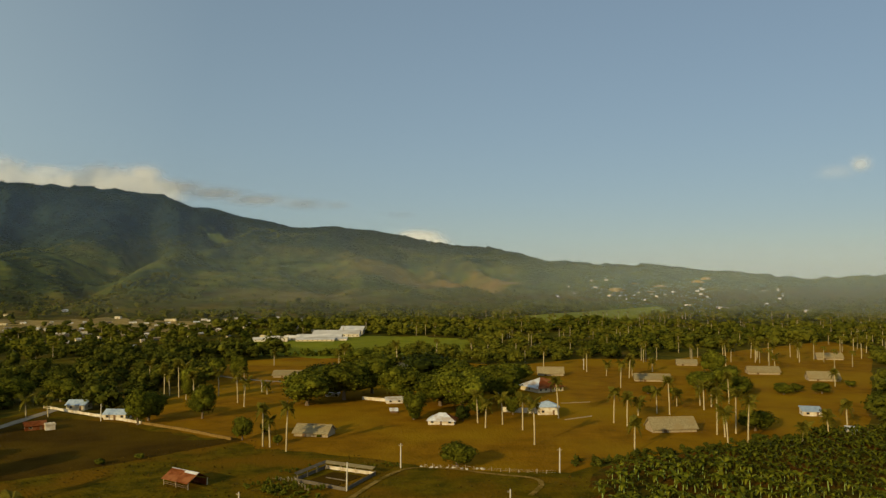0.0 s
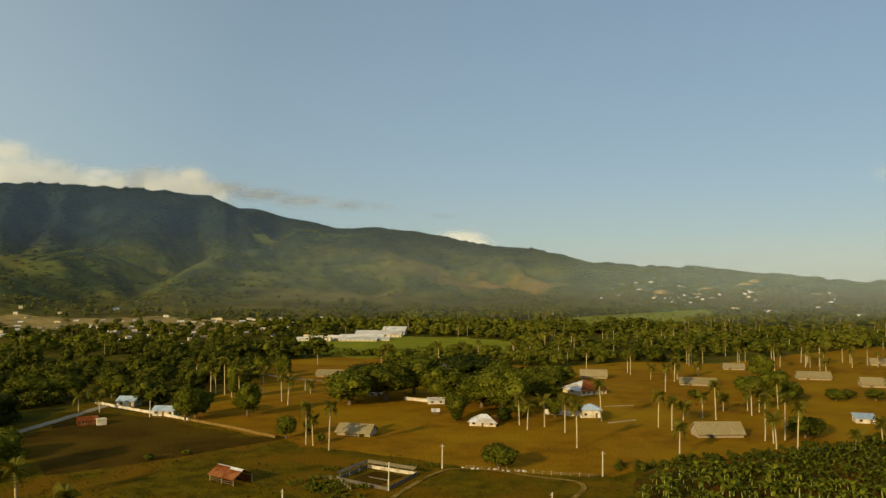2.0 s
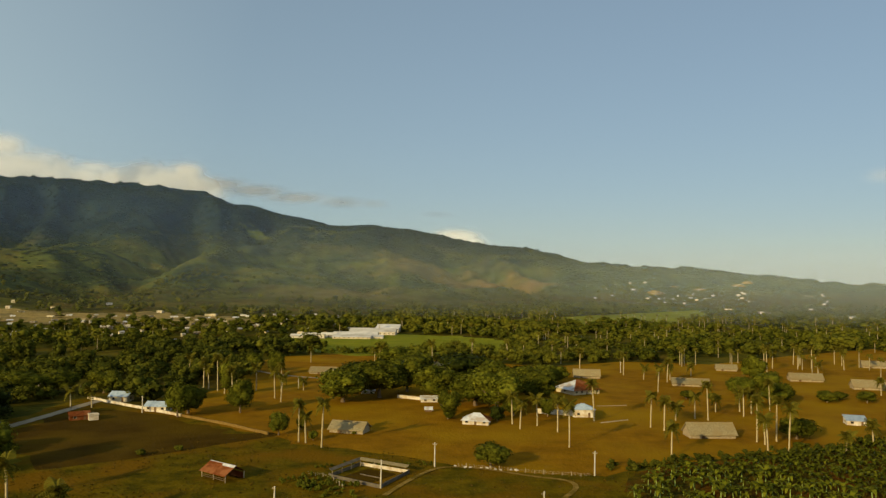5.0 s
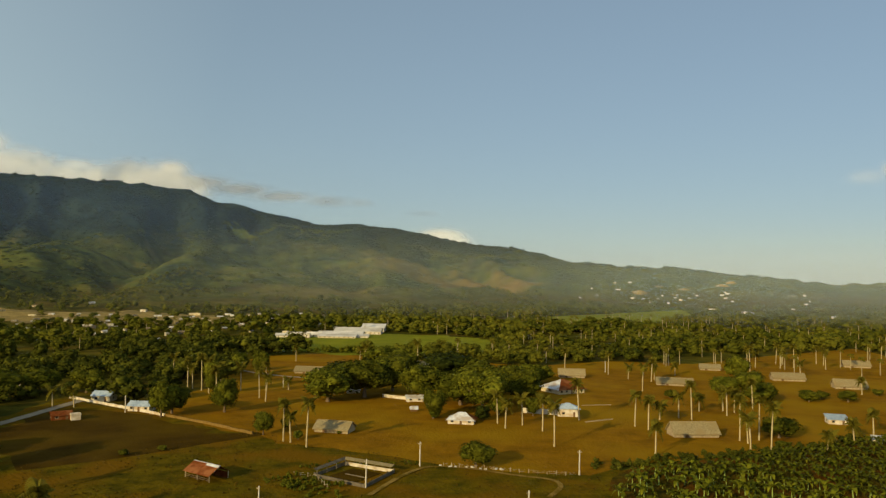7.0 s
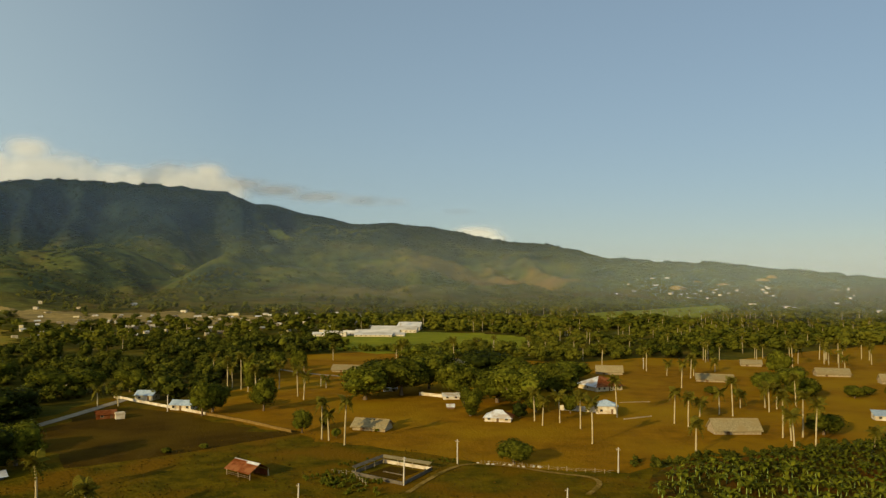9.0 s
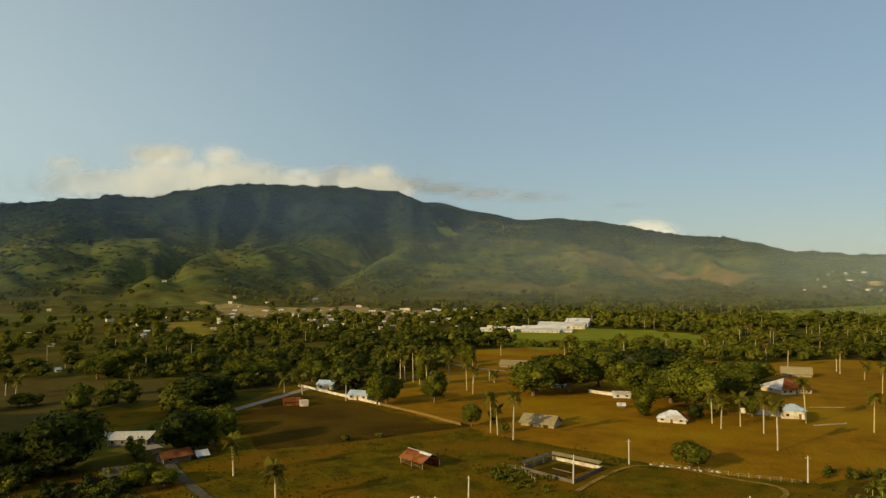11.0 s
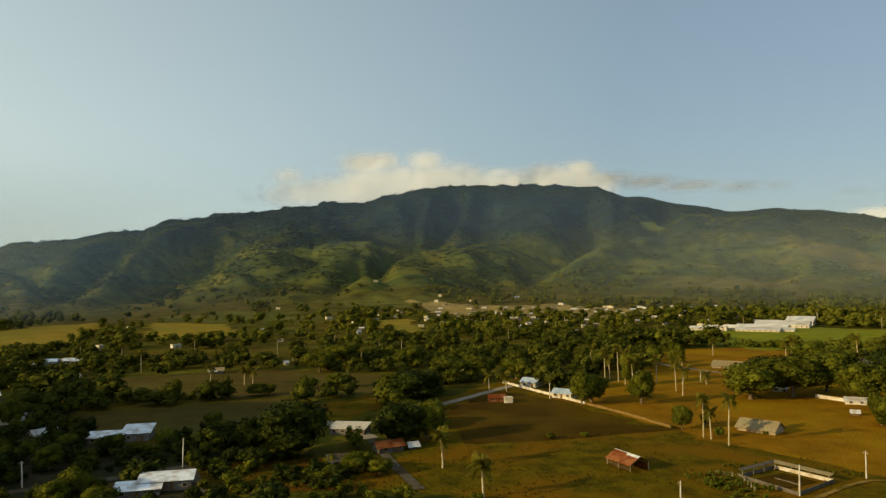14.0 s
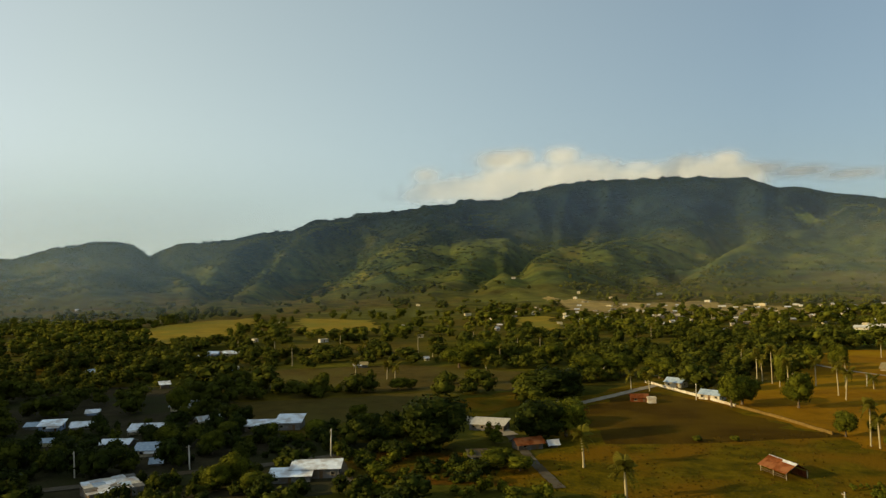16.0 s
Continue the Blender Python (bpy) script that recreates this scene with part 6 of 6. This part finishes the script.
# ---- clouds ----
def cloud_material(name, haze=False, tone=(0.72, 0.75, 0.76)):
    m = bpy.data.materials.new(name)
    m.use_nodes = True
    n, l = m.node_tree.nodes, m.node_tree.links
    n.remove(n["Principled BSDF"])
    dif, tra, clear = n.new("ShaderNodeBsdfDiffuse"), n.new("ShaderNodeBsdfTranslucent"), n.new("ShaderNodeBsdfTransparent")
    dif.inputs["Color"].default_value = (*tone, 1)
    tra.inputs["Color"].default_value = (*tone, 1)
    body, out = n.new("ShaderNodeMixShader"), n.new("ShaderNodeMixShader")
    body.inputs[0].default_value = 0.35
    l.new(dif.outputs[0], body.inputs[1])
    l.new(tra.outputs[0], body.inputs[2])
    geo, nz, att = n.new("ShaderNodeNewGeometry"), n.new("ShaderNodeTexNoise"), n.new("ShaderNodeAttribute")
    att.attribute_name = "cloud_cover"
    nz.inputs["Scale"].default_value, nz.inputs["Detail"].default_value = 0.0022, 4
    l.new(geo.outputs["Position"], nz.inputs["Vector"])
    mul = n.new("ShaderNodeMath")
    mul.operation, mul.inputs[1].default_value = "MULTIPLY_ADD", 0.4
    sub = n.new("ShaderNodeMath")
    sub.operation, sub.inputs[1].default_value = "SUBTRACT", 0.55
    l.new(nz.outputs["Fac"], sub.inputs[0])
    l.new(sub.outputs[0], mul.inputs[0])
    l.new(att.outputs["Fac"], mul.inputs[2])
    rng_ = n.new("ShaderNodeMapRange")
    rng_.interpolation_type = "SMOOTHSTEP"
    rng_.inputs["From Min"].default_value, rng_.inputs["From Max"].default_value = 0.04, 1.0
    l.new(mul.outputs[0], rng_.inputs["Value"])
    l.new(att.outputs["Fac"] if haze else rng_.outputs[0], out.inputs[0])
    l.new(clear.outputs[0], out.inputs[1])
    l.new(body.outputs[0], out.inputs[2])
    l.new(out.outputs[0], n["Material Output"].inputs["Surface"])
    return m


M_CLOUD = cloud_material("sunlit_cloud")
M_CLOUD_GREY = cloud_material("grey_cloud_wisp", tone=(0.36, 0.38, 0.40))
M_HAZE_TINT = cloud_material("haze_tint", True, (0.46, 0.58, 0.66))
M_HAZE_TINT_BLUE = cloud_material("blue_haze_tint", True, (0.22, 0.40, 0.80))


def cloud(name, puffs, radius, label, material=M_CLOUD, outline=None):
    """A bank of cloud: a billowed sheet whose thickness thins out to nothing round the puffs (azimuth, elevation, half width, half height, weight)."""
    a0, a1 = min(p[0] - 2.5 * p[2] for p in puffs), max(p[0] + 2.5 * p[2] for p in puffs)
    e0, e1 = min(p[1] - 2.5 * p[3] for p in puffs), max(p[1] + 2.5 * p[3] for p in puffs)
    if outline:
        a0, a1, e0, e1 = outline[0][0] - 1, outline[-1][0] + 1, 3.6, max(e1, 10.4)
    step = 0.7 if material in (M_HAZE_TINT, M_HAZE_TINT_BLUE) else 0.12
    az, el = np.meshgrid(np.arange(a0, a1, step), np.arange(e0, e1, step))
    den = np.zeros_like(az)
    if outline:
        oa, lo, hi, wt = (np.array(q) for q in zip(*outline))
        ragged = 0.3 * vnoise(az * 0.8, el * 0.5, 24) + 0.2 * vnoise(az * 2.3, el * 2.0, 25) + 0.05 * vnoise(az * 5, el * 5, 26)
        up = np.clip((np.interp(az, oa, hi) + ragged - el) / 2.1 + 0.45, 0, 1)
        down = np.clip((el - np.interp(az, oa, lo) + ragged + 0.6) / 1.5, 0, 1)
        den = np.interp(az, oa, wt, 0, 0) * up * up * (3 - 2 * up) * down
    for pa, pe, wa, we, k in puffs:
        den = np.maximum(den, k * np.exp(-(np.abs((az - pa) / wa) ** 2.2 + np.abs((el - pe) / we) ** 2.2) * 0.7))
    bulge = 16 * vnoise(az * 0.4, el * 0.5, 21) + 4 * vnoise(az * 1.2, el * 1.6, 22)
    r = radius - (0 if material in (M_HAZE_TINT, M_HAZE_TINT_BLUE) else bulge) + (25 * np.clip(az - 28, 0, 19) if outline else 0)   # western end pushed back, so the slanted sheet catches more sun
    a, e = np.radians(az), np.radians(el)
    co = np.stack([-np.sin(a) * np.cos(e) * r, np.cos(a) * np.cos(e) * r, EYE_H + np.sin(e) * r], -1).reshape(-1, 3)
    idx = np.arange(az.size).reshape(az.shape)
    f = np.stack([idx[:-1, :-1], idx[1:, :-1], idx[1:, 1:], idx[:-1, 1:]], -1).reshape(-1, 4)
    me = array_mesh(name, co, f, material, True)
    at = me.attributes.new("cloud_cover", "FLOAT", "POINT")
    at.data.foreach_set("value", den.ravel().astype(np.float32))
    ob = new(name, me)
    return tagged(ob, label, "cloud", kind="structure")


CLOUD_OUTLINE = [
    (19.5, 5.2, 6.6, 0.0), (21.5, 5.0, 7.3, 0.62), (23.0, 4.9, 7.9, 0.95), (26.4, 4.8, 7.95, 0.9), (30.0, 4.8, 7.85, 0.84), (33.0, 4.8, 8.2, 0.82), (36.5, 4.8, 8.2, 0.80),
    (39.5, 4.8, 8.3, 0.86), (42.0, 4.8, 7.5, 0.76), (45.5, 4.9, 7.1, 0.62), (48.0, 5.2, 6.3, 0.38), (51.0, 5.4, 6.1, 0.0),
]   # azimuth, base and top in degrees above the eye, thickness
CLOUD_PUFFS = [(39.6, 8.3, 1.7, 0.75, 0.95), (38.2, 8.45, 1.1, 0.7, 0.85), (35.0, 8.4, 1.4, 0.78, 0.80), (45.4, 7.3, 1.1, 0.65, 0.62), (23.4, 7.5, 1.1, 0.6, 0.88), (26.2, 7.55, 1.4, 0.5, 0.76), (29.6, 7.4, 1.6, 0.5, 0.7), (32.2, 7.7, 1.0, 0.5, 0.64)]
cloud("cloud_bank", CLOUD_PUFFS, 4430, "cream sunlit cloud bank resting on the mountain top", outline=CLOUD_OUTLINE)
cloud("cloud_wisp", [(21.0, 6.75, 1.7, 0.46, 0.66), (18.6, 6.4, 2.2, 0.44, 0.66), (15.4, 6.0, 2.4, 0.42, 0.62), (12.3, 5.75, 2.0, 0.42, 0.54), (9.9, 5.7, 1.3, 0.34, 0.36), (5.0, 5.0, 1.2, 0.25, 0.26)], 4500, "thin grey cloud wisp trailing from the cloud bank", M_CLOUD_GREY)
cloud("small_cloud", [(3.5, 3.28, 1.62, 0.5, 0.9), (2.49, 2.94, 1.22, 0.34, 0.8)], 4750, "bright white cloud edge behind the ridge")
cloud("small_cloud", [(-27.62, 7.66, 0.58, 0.47, 0.45), (-26.09, 7.26, 1.13, 0.47, 0.25)], 4600, "small pale cloud in clear sky")
# added see-through sheets before the hills; distance haze is put into their tint
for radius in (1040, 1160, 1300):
    cloud("haze_sheet", [(-26.0, 0.5, 24.0, 2.2, 0.115), (4.0, 1.0, 22.0, 3.0, 0.055), (36.0, 4.0, 24.0, 3.4, 0.022), (72.0, 2.2, 16.0, 4.0, 0.17)], radius, "see-through tinted sheet standing in for haze before the foothills", M_HAZE_TINT)

# one more added sheet whose blue tint paints haze over the summit
cloud("haze_sheet", [(31.0, 5.0, 19.0, 2.4, 0.10)], 1420, "see-through blue sheet standing in for haze before the mountain top", M_HAZE_TINT_BLUE)

# ---- tufts ----
def tufts():
    g = np.random.default_rng(17)
    vs, fs, k = [], [], 0
    for poly, count, hh in ((GRASS_FRONT, 2200, 0.34), (GRASS_VERGE, 500, 0.4), (FIELD_EAST, 900, 0.2)):
        xs, ys = [p[0] for p in poly], [p[1] for p in poly]
        x, y = g.uniform(min(xs), max(xs), count * 2), g.uniform(min(ys), max(ys), count * 2)
        ok = inside(x, y, poly) & (vnoise(x * 0.06, y * 0.06, 31) + g.uniform(-0.5, 0.5, x.size) > 0)
        for px, py in zip(x[ok][:count], y[ok][:count]):
            h = hh * g.uniform(0.5, 1.6)
            for _ in range(4):
                a, b = g.uniform(0, 6.283), g.uniform(-0.5, 0.5, 2) * h
                c, s = math.cos(a) * h * 0.55, math.sin(a) * h * 0.55
                vs += [(px + b[0] - c, py + b[1] - s, 0.05), (px + b[0] + c, py + b[1] + s, 0.05), (px + b[0] + c * 0.3 + b[1] * 0.6, py + b[1] + s * 0.3, h)]
                fs.append((k, k + 1, k + 2))
                k += 3
    ob = new("grass_tufts", array_mesh("grass_tufts", np.array(vs), np.array(fs), M_TUFT))
    return tagged(ob, "dry yellow-green grass tufts and weeds", "grass", kind="stuff")


tufts()
